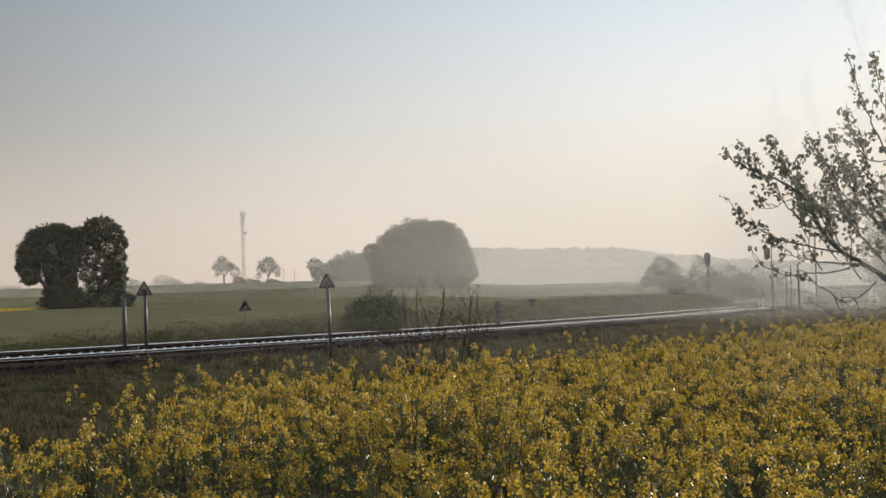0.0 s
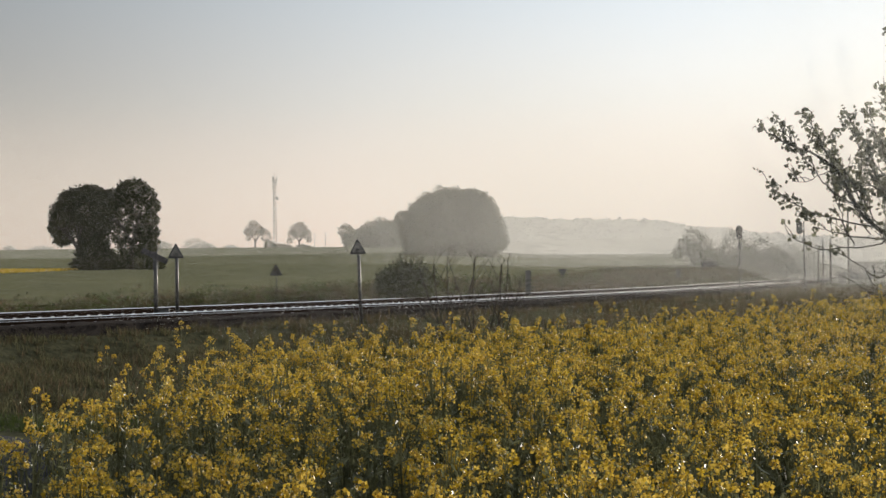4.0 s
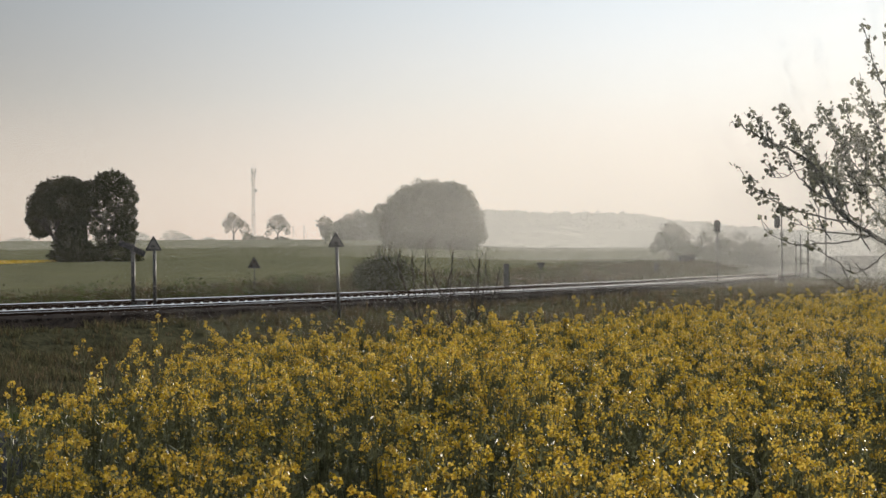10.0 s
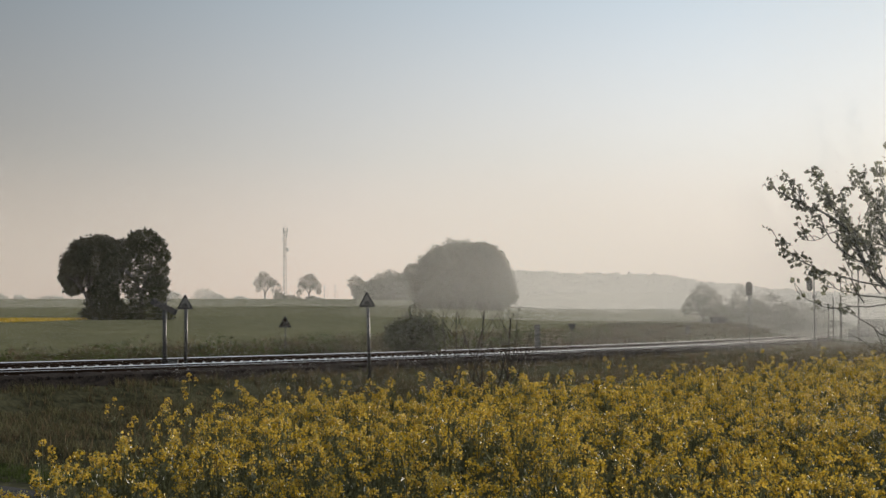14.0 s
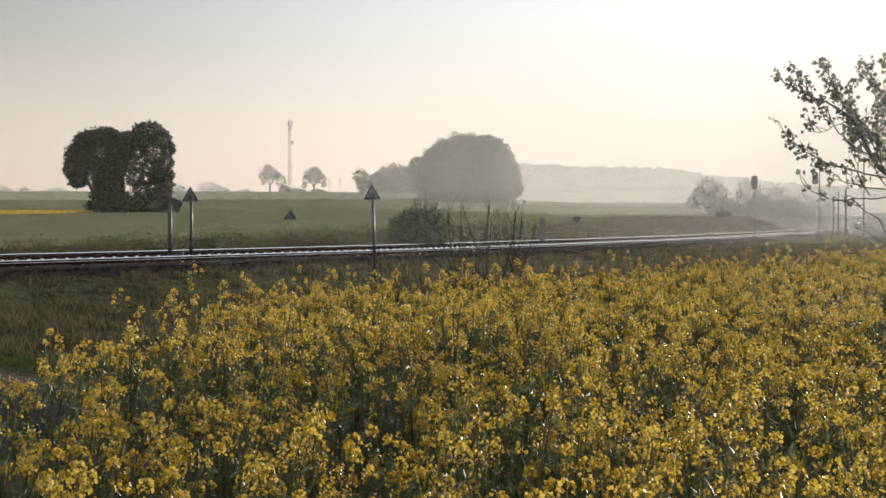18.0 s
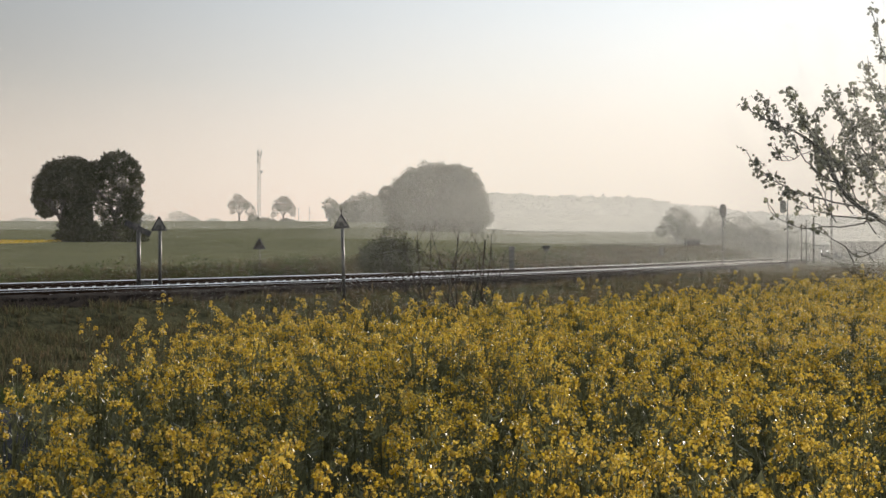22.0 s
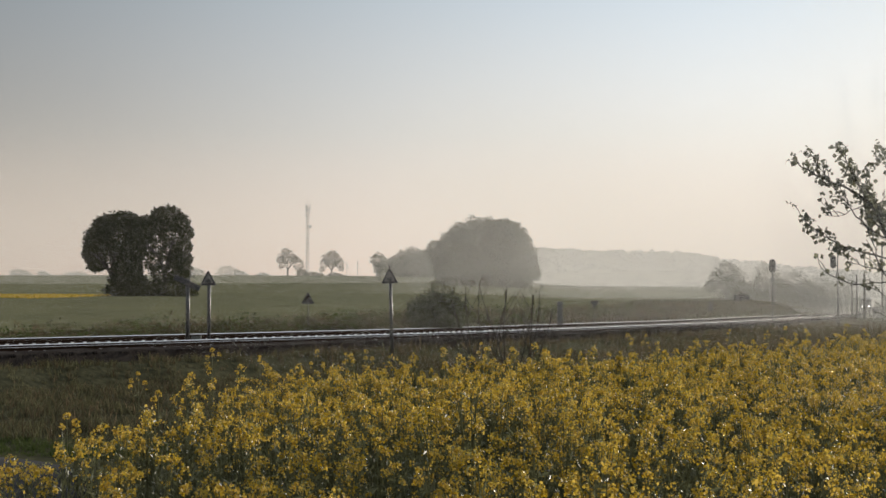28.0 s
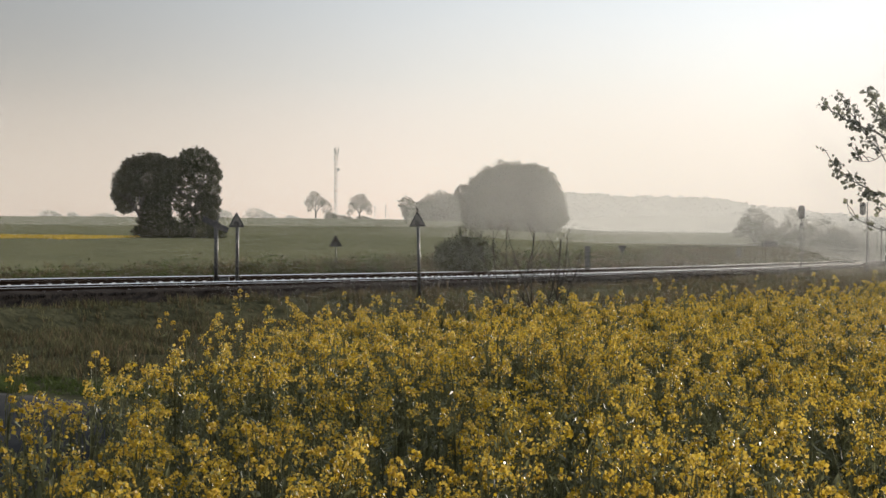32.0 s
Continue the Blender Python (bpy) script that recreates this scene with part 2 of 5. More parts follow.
def turned(pts, yaw, tilt_x, tilt_y):
    """Each item's points turned by its own three angles: pts (n, k, 3)."""
    cx, sx, cy, sy, cz, sz = np.cos(tilt_x), np.sin(tilt_x), np.cos(tilt_y), np.sin(tilt_y), np.cos(yaw), np.sin(yaw)
    x, y, z = pts[..., 0], pts[..., 1], pts[..., 2]
    c = lambda a: a[:, None]
    y, z = y * c(cx) - z * c(sx), y * c(sx) + z * c(cx)
    x, z = x * c(cy) + z * c(sy), -x * c(sy) + z * c(cy)
    x, y = x * c(cz) - y * c(sz), x * c(sz) + y * c(cz)
    return np.stack([x, y, z], -1)


def leaf_quads(centres, size, spread=0.35, slim=0.62):
    """Pointed little leaves, one folded quad each, turned at random round their centres."""
    n = len(centres)
    base = np.array([[-0.5, 0, 0], [0, -slim / 2, 0.08], [0.5, 0, 0], [0, slim / 2, 0.08]])
    s = size * (1 + spread * rng.uniform(-1, 1, n))
    pts = base[None] * s[:, None, None]
    pts = turned(np.broadcast_to(pts, (n, 4, 3)), rng.uniform(0, 6.283, n), rng.uniform(0, 6.283, n), rng.uniform(-1.3, 1.3, n))
    v = (pts + centres[:, None, :]).reshape(-1, 3)
    return v, np.arange(4 * n).reshape(n, 4)


# ---- the lay of the land ----
KNOT_Y = [-60, 0, 49.2, 65.6, 79, 121, 168, 400, 900]
KNOT_X = [-79, -43, -12.9, -3.4, 4.0, 21.6, 37, 95, 235]
FINE_Y = np.arange(-60, 900, 0.5)
_raw = np.interp(FINE_Y, KNOT_Y, KNOT_X)
_pad = np.pad(_raw, 30, mode="reflect", reflect_type="odd")
FINE_X = np.convolve(_pad, np.hanning(61) / np.hanning(61).sum(), mode="valid")
_dx, _dy = np.gradient(FINE_X), np.gradient(FINE_Y)
_len = np.hypot(_dx, _dy)
NORMAL = np.stack([-_dy / _len, _dx / _len], -1)  # towards the far side
RAIL_Z = np.interp(FINE_Y, [-60, 150, 400, 700, 900], [1.05, 1.05, 0.3, -0.3, -0.5])
ALONG = np.concatenate([[0], np.cumsum(_len[1:])])


def on_track(s, off, dz=0.0):
    """The place at s metres along the line, off metres beyond the near rail, dz above the near railhead."""
    x, y = np.interp(s, ALONG, FINE_X), np.interp(s, ALONG, FINE_Y)
    nx, ny = np.interp(s, ALONG, NORMAL[:, 0]), np.interp(s, ALONG, NORMAL[:, 1])
    return x + off * nx, y + off * ny, np.interp(s, ALONG, RAIL_Z) + dz


def s_at(y):
    return float(np.interp(y, FINE_Y, ALONG))


def beyond(x, y):
    """Roughly how far a place lies beyond the near rail (negative on this side)."""
    tx, ty = np.interp(y, FINE_Y, FINE_X), y
    nx = np.interp(y, FINE_Y, NORMAL[:, 0])
    return (x - tx) * nx


def height(x, y):
    x, y = np.asarray(x, dtype=float), np.asarray(y, dtype=float)
    d = beyond(x, y)
    left = np.interp(y, [-100, 60, 80, 120, 200, 250, 450, 620, 900, 1300, 4500], [0.3, 0.6, 1.15, 1.75, 2.75, 3.3, 6.8, 12.2, 15.5, 19, 20])
    mid = np.interp(y, [-100, 60, 80, 120, 200, 250, 450, 620, 900, 1300, 4500], [0.3, 0.6, 1.15, 1.5, 2.2, 2.7, 5.3, 8.0, 11.5, 30, 30])
    right = np.interp(y, [-100, 60, 130, 160, 200, 250, 300, 400, 700, 900, 1300, 4500], [0.0, 0.3, 0.6, 1.2, 1.9, 2.2, 1.2, 0.1, -0.6, 3, 24, 24])
    s = x / np.maximum(np.abs(y), 30)
    a = np.clip((s + 0.02) / 0.10, 0, 1)
    b = np.clip((s - 0.185) / 0.09, 0, 1)
    a, b = a * a * (3 - 2 * a), b * b * (3 - 2 * b)
    far = left * (1 - a) + mid * a
    far = far * (1 - b) + right * b
    near = np.interp(y, [-100, 46, 70, 150, 400, 900], [0, 0, 0.1, 0.3, -0.2, -0.8])
    w = np.clip((d - 3) / 8, 0, 1)
    g = near * (1 - w) + far * w
    top = np.interp(y, FINE_Y, RAIL_Z) - 0.5
    off = np.abs(d - 2.7)
    bank = top - np.clip((off - 5.4) / 1.9, 0, 9)
    g = np.where((y > -60) & (y < 880), np.maximum(g, bank), g)
    bumps = 0.05 * np.sin(x * 0.9 + 1.3 * np.sin(y * 0.31)) * np.sin(y * 0.7 + x * 0.2) + 0.25 * np.sin(x * 0.021 + 1) * np.sin(y * 0.017) * np.clip((y - 100) / 200, 0, 1)
    return g + bumps * np.clip(np.abs(d - 2.7) / 6 - 0.8, 0, 1)


ys = np.concatenate([np.linspace(-300, -20, 15), np.arange(-18, 150, 0.8), np.geomspace(150, 900, 110)[1:], np.linspace(930, 4500, 50)])
ss = np.sort(np.concatenate([np.linspace(-0.32, 0.36, 180), np.linspace(-4, -0.34, 45), np.linspace(0.38, 4, 45)]))
gy, gs = np.meshgrid(ys, ss, indexing="ij")
gx = gs * (18 + np.abs(gy))
gz = height(gx, gy)
n_s = len(ss)
idx = np.arange(len(ys) * n_s).reshape(len(ys), n_s)
quads = np.stack([idx[:-1, :-1], idx[:-1, 1:], idx[1:, 1:], idx[1:, :-1]], -1).reshape(-1, 4)
ground = sheet("ground", np.stack([gx, gy, gz], -1).reshape(-1, 3), quads, M_GROUND, smooth=True)
tagged(ground, "rolling green farmland with rough grass in morning haze", "ground", kind="structure")


# ---- the young corn beyond the line ----
crop_d = beyond(gx, gy)
crop_ok = (crop_d > 16 + 2 * np.sin(gy * 0.05)) & (gy > 60) & (gy < 640) & (gs < 0.15 + 0.006 * np.sin(gy * 0.2)) & (gs > -1.2)
crop_q = quads[crop_ok.reshape(-1)[quads].all(1)]
used, crop_q = np.unique(crop_q, return_inverse=True)
crop_v = np.stack([gx, gy, gz + 0.22 + 0.05 * np.sin(gx * 0.8) * np.sin(gy * 0.3)], -1).reshape(-1, 3)[used]
tagged(sheet("corn_field", crop_v, crop_q.reshape(-1, 4), M_CROP, smooth=True), "wide green field of young corn beyond the railway", "field", kind="structure")


# ---- road ----
def ribbon(points, half, lift, name, material, step=1.0):
    p = np.array(points, dtype=float)
    d = np.concatenate([[0], np.cumsum(np.hypot(*np.diff(p, axis=0).T))])
    t = np.arange(0, d[-1], step)
    x, y = np.interp(t, d, p[:, 0]), np.interp(t, d, p[:, 1])
    k = np.hanning(13) / np.hanning(13).sum()
    x, y = (np.convolve(np.pad(a, 6, mode="reflect", reflect_type="odd"), k, mode="valid") for a in (x, y))
    tx, ty = np.gradient(x), np.gradient(y)
    ln = np.hypot(tx, ty)
    offs = np.array([-half, -half * 0.92, 0, half * 0.92, half])
    rise = np.array([-0.25, 0.0, 0.03, 0.0, -0.25])
    vx = x[:, None] - ty[:, None] / ln[:, None] * offs
    vy = y[:, None] + tx[:, None] / ln[:, None] * offs
    vz = height(x, y)[:, None] + lift + rise
    i = np.arange(len(x) * 5).reshape(len(x), 5)
    q = np.stack([i[:-1, :-1], i[1:, :-1], i[1:, 1:], i[:-1, 1:]], -1).reshape(-1, 4)
    return sheet(name, np.stack([vx, vy, vz], -1).reshape(-1, 3), q, material, smooth=True)


ROAD = [(-6.0, -60), (-6.0, 18), (-6.1, 21.5), (-6.9, 24.0), (-9.2, 25.2), (-14, 25.9), (-26, 27.5), (-70, 33)]
tagged(ribbon(ROAD, 1.8, 0.04, "road", M_ASPHALT), "narrow grey asphalt country road beside the field", "road", kind="structure")


# ---- railway ----
RAIL_SHAPE = [(-0.07, -0.172), (0.07, -0.172), (0.07, -0.155), (0.012, -0.13), (0.012, -0.055), (0.036, -0.042), (0.036, -0.022), (0.024, -0.007), (0.014, 0),
              (-0.014, 0), (-0.024, -0.007), (-0.036, -0.022), (-0.036, -0.042), (-0.012, -0.055), (-0.012, -0.13), (-0.07, -0.155)]


def rail(parent, off, dz, shine=(6, 7, 8, 9, 10), name="rail"):
    s = np.concatenate([np.arange(0, 330, 1.5), np.arange(330, ALONG[-1] - 4, 8)])
    a, b, k = len(s), len(RAIL_SHAPE), np.array(RAIL_SHAPE)
    x, y, z = on_track(s, off, dz)
    nx, ny = np.interp(s, ALONG, NORMAL[:, 0]), np.interp(s, ALONG, NORMAL[:, 1])
    v = np.stack([x[:, None] + nx[:, None] * k[:, 0], y[:, None] + ny[:, None] * k[:, 0], z[:, None] + k[:, 1]], -1)
    i = np.arange(a * b).reshape(a, b)
    q = np.stack([i[:-1], np.roll(i[:-1], -1, 1), np.roll(i[1:], -1, 1), i[1:]], -1)
    index = np.broadcast_to(np.where(np.isin(np.arange(b), shine), 0, 1), (a - 1, b)).ravel()
    return sheet(name, v.reshape(-1, 3), q.reshape(-1, 4), [M_RAIL, M_RUST], parent, index)


def sleeper_mesh():
    bm = fresh()
    box(bm, 0, 0, -0.26, 0.24, 2.6, 0.17, bevel=0.02)
    for y in (-0.7175, 0.7175):
        box(bm, 0, y, -0.168, 0.16, 0.34, 0.02)
        for e in (-0.11, 0.11):
            box(bm, 0, y + e, -0.125, 0.13, 0.06, 0.05, bevel=0.012)
    me = bpy.data.meshes.new("sleeper")
    bm.to_mesh(me)
    bm.free()
    me.materials.append(M_CONCRETE)
    me.materials.append(M_CLIP)
    for p in me.polygons:
        p.material_index = 1 if p.center.z > -0.17 else 0
    return me


SLEEPER = sleeper_mesh()


def ballast(parent, off, dz, near=1.0):
    s = np.concatenate([np.arange(0, 300, 0.6), np.arange(300, ALONG[-1] - 4, 6)])
    k = np.array([(-1.75 - 0.65 * near, -0.72), (-1.7 - 0.4 * near, -0.5), (-1.65 - 0.1 * near, -0.17 - 0.08 * near), (-1.0 - 0.45 * near, -0.11 - 0.068 * near), (0, -0.2), (1.45, -0.178), (1.9, -0.25), (2.5, -0.5), (3.1, -0.72)])
    x, y, z = on_track(s, off, dz)
    nx, ny = np.interp(s, ALONG, NORMAL[:, 0]), np.interp(s, ALONG, NORMAL[:, 1])
    v = np.stack([x[:, None] + nx[:, None] * k[:, 0], y[:, None] + ny[:, None] * k[:, 0], z[:, None] + k[:, 1] + rng.uniform(-0.03, 0.03, (len(s), 9))], -1)
    i = np.arange(len(s) * 9).reshape(len(s), 9)
    q = np.stack([i[:-1, :-1], i[1:, :-1], i[1:, 1:], i[:-1, 1:]], -1).reshape(-1, 4)
    return sheet("ballast_bed", v.reshape(-1, 3), q, M_BALLAST, parent)


def track(off, dz, cant, label):
    t = thing("railway_track", 0, 0, 0, label, "railway", "parallel tracks")
    rail(t, off, dz, (7, 8, 9) if off == 0 else (7, 8))
    rail(t, off + 1.435, dz + cant)
    ballast(t, off + 0.7175, dz + cant / 2, 0.0 if off == 0 else 1.0)
    for s in np.arange(s_at(44), s_at(44) + 178, 0.6):
        x, y, z = on_track(s, off + 0.7175, dz + cant / 2)
        n = (np.interp(s, ALONG, NORMAL[:, 0]), np.interp(s, ALONG, NORMAL[:, 1]))
        ob = new("sleeper", SLEEPER)
        ob.parent = t
        ob.matrix_world = pose(float(x), float(y), float(z), math.degrees(cant / 1.435), 0, math.degrees(math.atan2(-n[0], n[1])) + float(rng.uniform(-0.6, 0.6)))
    return t


track(0, 0, 0.03, "double railway line with shining rails, nearer track on grey ballast")
track(4.0, 0.09, 0.03, "farther railway track with shining rails and pale concrete sleepers")

# loose stones on the shoulders
n = 4000
s = rng.uniform(s_at(38), s_at(38) + 150, n)
off = np.where(rng.random(n) < 0.8, rng.uniform(-1.3, -0.2, n), rng.uniform(1.6, 7.5, n))
x, y, z = on_track(s, off)
z = z - 0.2 - np.clip(np.abs(off - 2.7) - 4.0, 0, 3) * 0.3
octa = np.array([(1, 0, 0), (0, 1, 0), (-1, 0, 0), (0, -1, 0), (0, 0, 0.8), (0, 0, -0.8)])
v = turned(octa[None] * rng.uniform(0.03, 0.085, (n, 1, 3)), rng.uniform(0, 6, n), rng.uniform(0, 6, n), rng.uniform(0, 6, n)) + np.stack([x, y, z], -1)[:, None]
f_octa = np.array([(0, 1, 4), (1, 2, 4), (2, 3, 4), (3, 0, 4), (1, 0, 5), (2, 1, 5), (3, 2, 5), (0, 3, 5)])
tagged(sheet("ballast_stones", v.reshape(-1, 3), (np.arange(n)[:, None, None] * 6 + f_octa).reshape(-1, 3), M_BALLAST), "loose grey ballast stones along the tracks", "stones", kind="stuff")


# ---- lineside signs ----
def triangle(bm, side, depth, y, down=False, lift=0.0):
    h = side * 0.866 * (-1 if down else 1)
    p = [(-side / 2, 0), (side / 2, 0), (0, h)]
    r = side * 0.06
    ring = []
    c = Vector((0, h / 3))
    for i in range(3):
        a = Vector(p[i])
        for other in (p[i - 1], p[(i + 1) % 3]):
            ring.append(a + (Vector(other) - a).normalized() * r)
    front = [bm.verts.new((q.x, y, q.y + lift)) for q in ring]
    back = [bm.verts.new((q.x, y + depth, q.y + lift)) for q in ring]
    bm.faces.new(front if not down else front[::-1])
    bm.faces.new(back[::-1] if not down else back)
    for i in range(6):
        bm.faces.new((front[i], back[i], back[(i + 1) % 6], front[(i + 1) % 6]))
    bmesh.ops.recalc_face_normals(bm, faces=bm.faces)
    return bm


def warning_sign(x, y, z, total, side, label, lean=0.0, turn=0.0, pole=0.062, face=M_SIGNWHITE):
    t = thing("warning_sign", x, y, z, label, "railway sign", "triangular signs by the track", turn=turn)
    t.matrix_world = pose(x, y, z, 0, lean, turn)
    top = total - side * 0.866
    part("pole", rod(fresh(), (0, 0.05, -0.3), (0, 0.05, total - 0.2), pole, n=12), M_GALV, t, "grey galvanised steel pole", True)
    plate = part("plate", triangle(fresh(), side, 0.012, -0.03, lift=top), M_DARKPAINT, t, "triangular plate with a dark rim")
    part("sign_face", triangle(fresh(), side * 0.66, 0.006, -0.038, lift=top + side * 0.12), face, plate, "dull white inner triangle")
    bm = fresh()
    box(bm, 0, -0.044, top + side * 0.22, side * 0.30, 0.006, side * 0.12, bevel=0.004)
    box(bm, 0, -0.044, top + side * 0.31, side * 0.18, 0.006, side * 0.06, bevel=0.003)
    for e in (-0.09, 0.09):
        rod(bm, (e * side, -0.041, top + side * 0.155), (e * side, -0.047, top + side * 0.155), side * 0.035, n=10)
    part("pictogram", bm, M_DARKPAINT, plate, "black engine pictogram")
    for e in (0.16, 0.36):
        part("bracket", box(fresh(), 0, 0.02, top + side * e, 0.16, 0.05, 0.03), M_GALV, t)
    if pole > 0.04:
        part("cap", rod(fresh(), (0, 0.04, total - 0.2), (0, 0.04, total - 0.18), pole * 1.1, n=12), M_GALV, t)
    return t


warning_sign(-8.93, 60.0, 1.0, 2.52, 0.64, "triangular railway warning sign on a grey steel pole between the tracks", turn=-14)
tall_sign = warning_sign(-2.45, 60.5, 0.55, 3.06, 0.65, "triangular railway warning sign on a tall leaning pole before the track", lean=-1.6, turn=-14)
warning_sign(-7.2, 80, 1.2, 1.68, 0.66, "small triangular railway sign on a thin post beyond the tracks", turn=-10, pole=0.028, face=M_RUST)

t = thing("crossing_board", -9.55, 59.2, 1.0, "dark tilted board on a grey steel post between the tracks", "railway sign", turn=-10)
part("post", rod(fresh(), (0, 0.05, -0.3), (0, 0.05, 2.2), 0.072, n=12), M_GALV, t, "grey galvanised steel post", True)
part("board", box(fresh(), 0.0, -0.03, 2.05, 1.02, 0.05, 0.2, Matrix.Translation((0, 0, 2.05)) @ pose(0, 0, 0, 0, 24, 0) @ Matrix.Translation((0, 0, -2.05)), 0.012), M_DARKPAINT, t, "dark slanting board")
part("clamp", box(fresh(), 0.0, 0.03, 2.05, 0.18, 0.1, 0.14, bevel=0.01), M_GALV, t)
part("fork", rod(rod(fresh(), (0.02, 0.05, 2.1), (0.12, 0.05, 2.34), 0.018), (0.12, 0.05, 2.34), (0.24, 0.05, 2.22), 0.016), M_GREYPAINT, t)

t = thing("cable_box", -9.25, 59.3, 1.0, "small pale cable box standing in the ballast", "cable box")
part("body", box(fresh(), 0, 0, 0.05, 0.34, 0.25, 0.3, bevel=0.02), M_STONE, t)
part("lid", box(fresh(), 0, 0, 0.21, 0.38, 0.29, 0.04, bevel=0.01), M_CONCRETE, t)

t = thing("inverted_sign", 7.9, 100, 1.2, "small dark inverted triangular board on a thin post", "railway sign")
part("post", rod(fresh(), (0, 0.03, -0.2), (0, 0.03, 1.15), 0.025, n=8), M_GALV, t)
part("plate", triangle(fresh(), 0.56, 0.012, -0.02, True, 1.3), M_DARKPAINT, t, "dark inverted triangle")

t = thing("marker_post", 5.57, 95, 1.15, "pale kilometre post with dark slanting bands", "marker post")
part("post", box(fresh(), 0, 0, 0.6, 0.3, 0.2, 1.35, bevel=0.04), M_STONE, t)
for zz in (0.35, 0.62):
    part("band", box(fresh(), 0, -0.105, zz + 0.1, 0.31, 0.012, 0.09, Matrix.Translation((0, 0, zz + 0.1)) @ pose(0, 0, 0, 0, -24, 0) @ Matrix.Translation((0, 0, -zz - 0.1))), M_DARKPAINT, t, "dark slanting band")
part("head_band", box(fresh(), 0, 0, 1.2, 0.32, 0.22, 0.18, bevel=0.03), M_GREYPAINT, t)

t = thing("marker_stone", 22.1, 150, 1.0, "short grey lineside marker stone in the grass", "marker post")
part("stone", box(fresh(), 0, 0, 0.65, 0.36, 0.25, 1.6, bevel=0.08), M_GALV, t)


# ---- colour-light signals ----
def signal(x, y, z, total, head_off, label):
    t = thing("railway_signal", x, y, z, label, "railway signal", "light signals by the track", turn=-12)
    part("mast", rod(fresh(), (0, 0, -0.4), (0, 0, total - 0.3 if head_off == 0 else total), 0.055, 0.05, 12), M_GALV, t, "grey steel mast", True)
    bm = fresh()
    w, h, zc = 0.25, 1.08, total - 0.54
    ring = []
    for k in range(24):
        a = 2 * math.pi * k / 24
        ring.append((w * math.cos(a), (h / 2 - w) * (1 if math.sin(a) >= 0 else -1) + w * math.sin(a)))
    f = [bm.verts.new((head_off + p, -0.12, zc + q)) for p, q in ring]
    b = [bm.verts.new((head_off + p, -0.07, zc + q)) for p, q in ring]
    bm.faces.new(f), bm.faces.new(b[::-1])
    for k in range(24):
        bm.faces.new((f[k], b[k], b[(k + 1) % 24], f[(k + 1) % 24]))
    bmesh.ops.recalc_face_normals(bm, faces=bm.faces)
    board = part("head", bm, M_DARKPAINT, t, "dark oval signal head")
    part("lamp_housing", box(fresh(), head_off, 0.0, zc, 0.3, 0.16, 0.85, bevel=0.03), M_DARKPAINT, t)
    for q in (0.27, 0.0, -0.27):
        bm = rod(fresh(), (head_off, -0.12, zc + q), (head_off, -0.3, zc + q + 0.01), 0.11, 0.11, 14)
        part("hood", bm, M_DARKPAINT, board, "dark lamp hood")
        part("lens", rod(fresh(), (head_off, -0.301, zc + q), (head_off, -0.306, zc + q), 0.085, n=14), M_GLASS, board)
    part("bracket", box(fresh(), head_off / 2, 0, zc - 0.3, abs(head_off) + 0.12, 0.08, 0.08), M_GALV, t)
    part("junction_box", box(fresh(), 0, -0.08, total - 1.6, 0.26, 0.18, 0.42, bevel=0.02), M_GREYPAINT, t)
    part("foot", box(fresh(), 0, 0, 0.0, 0.4, 0.4, 0.3, bevel=0.03), M_CONCRETE, t)
    rungs = fresh()
    rod(rungs, (0.16, 0.08, 0), (0.16, 0.08, total - 1.2), 0.012, n=6)
    part("ladder_rail", rungs, M_GALV, t)
    return t


signal(24.45, 133, 0.9, 4.9, 0, "slim railway light signal, dark oval head on grey mast")
signal(31.1, 140, 0.9, 5.4, -0.36, "railway light signal, oval head hung beside a taller mast")


# ---- poles, building and yard at the far bend ----
def pole(x, y, z, h, r, label, arms=()):
    t = thing("yard_pole", x, y, z, label, "pole", "poles along the line")
    part("shaft", rod(fresh(), (0, 0, -0.5), (0, 0, h), r, r * 0.7, 10), M_WOOD, t, "", True)
    for a, w in arms:
        part("arm", box(fresh(), 0, 0, a, w, 0.1, 0.1), M_GREYPAINT, t)
    part("top_cap", rod(fresh(), (0, 0, h), (0, 0, h + 0.12), r * 0.8, r * 0.2, 10), M_GREYPAINT, t)
    return t


pole(47.7, 207, 0.6, 4.4, 0.09, "thin grey signal mast by the railway bend")
pole(49.0, 210, 0.6, 5.2, 0.09, "grey mast with small cross pieces by the railway bend", [(1.7, 0.9), (2.3, 0.8)])
pole(52.3, 220, 0.6, 5.6, 0.16, "stout grey pole by the railway bend")
pole(59.6, 240, 0.6, 10.3, 0.16, "tall slim lamp pole beside the railway yard", [(10.1, 0.9)])

t = thing("station_building", 80.0, 300, 0.6, "low grey flat-roofed railway building in the haze", "building")
part("wall", box(fresh(), 0, 3, 1.2, 7.4, 6, 2.9), M_WALL, t)
part("roof", box(fresh(), 0, 3, 2.77, 7.9, 6.5, 0.3, bevel=0.05), M_ROOF, t)
for x in (-2.3, 0.3, 2.4):
    w = part("window", box(fresh(), x, -0.02, 1.6, 1.1, 0.1, 1.1, bevel=0.02), M_SIGNWHITE, t)
    part("pane", box(fresh(), x, -0.075, 1.6, 0.92, 0.02, 0.92), M_GLASS, w)
part("door", box(fresh(), -3.2, -0.03, 1.05, 0.9, 0.1, 2.1, bevel=0.02), M_WOOD, t)
t = thing("relay_cabinet", 60.4, 247, 0.4, "grey lineside relay cabinet in the grass", "cabinet")
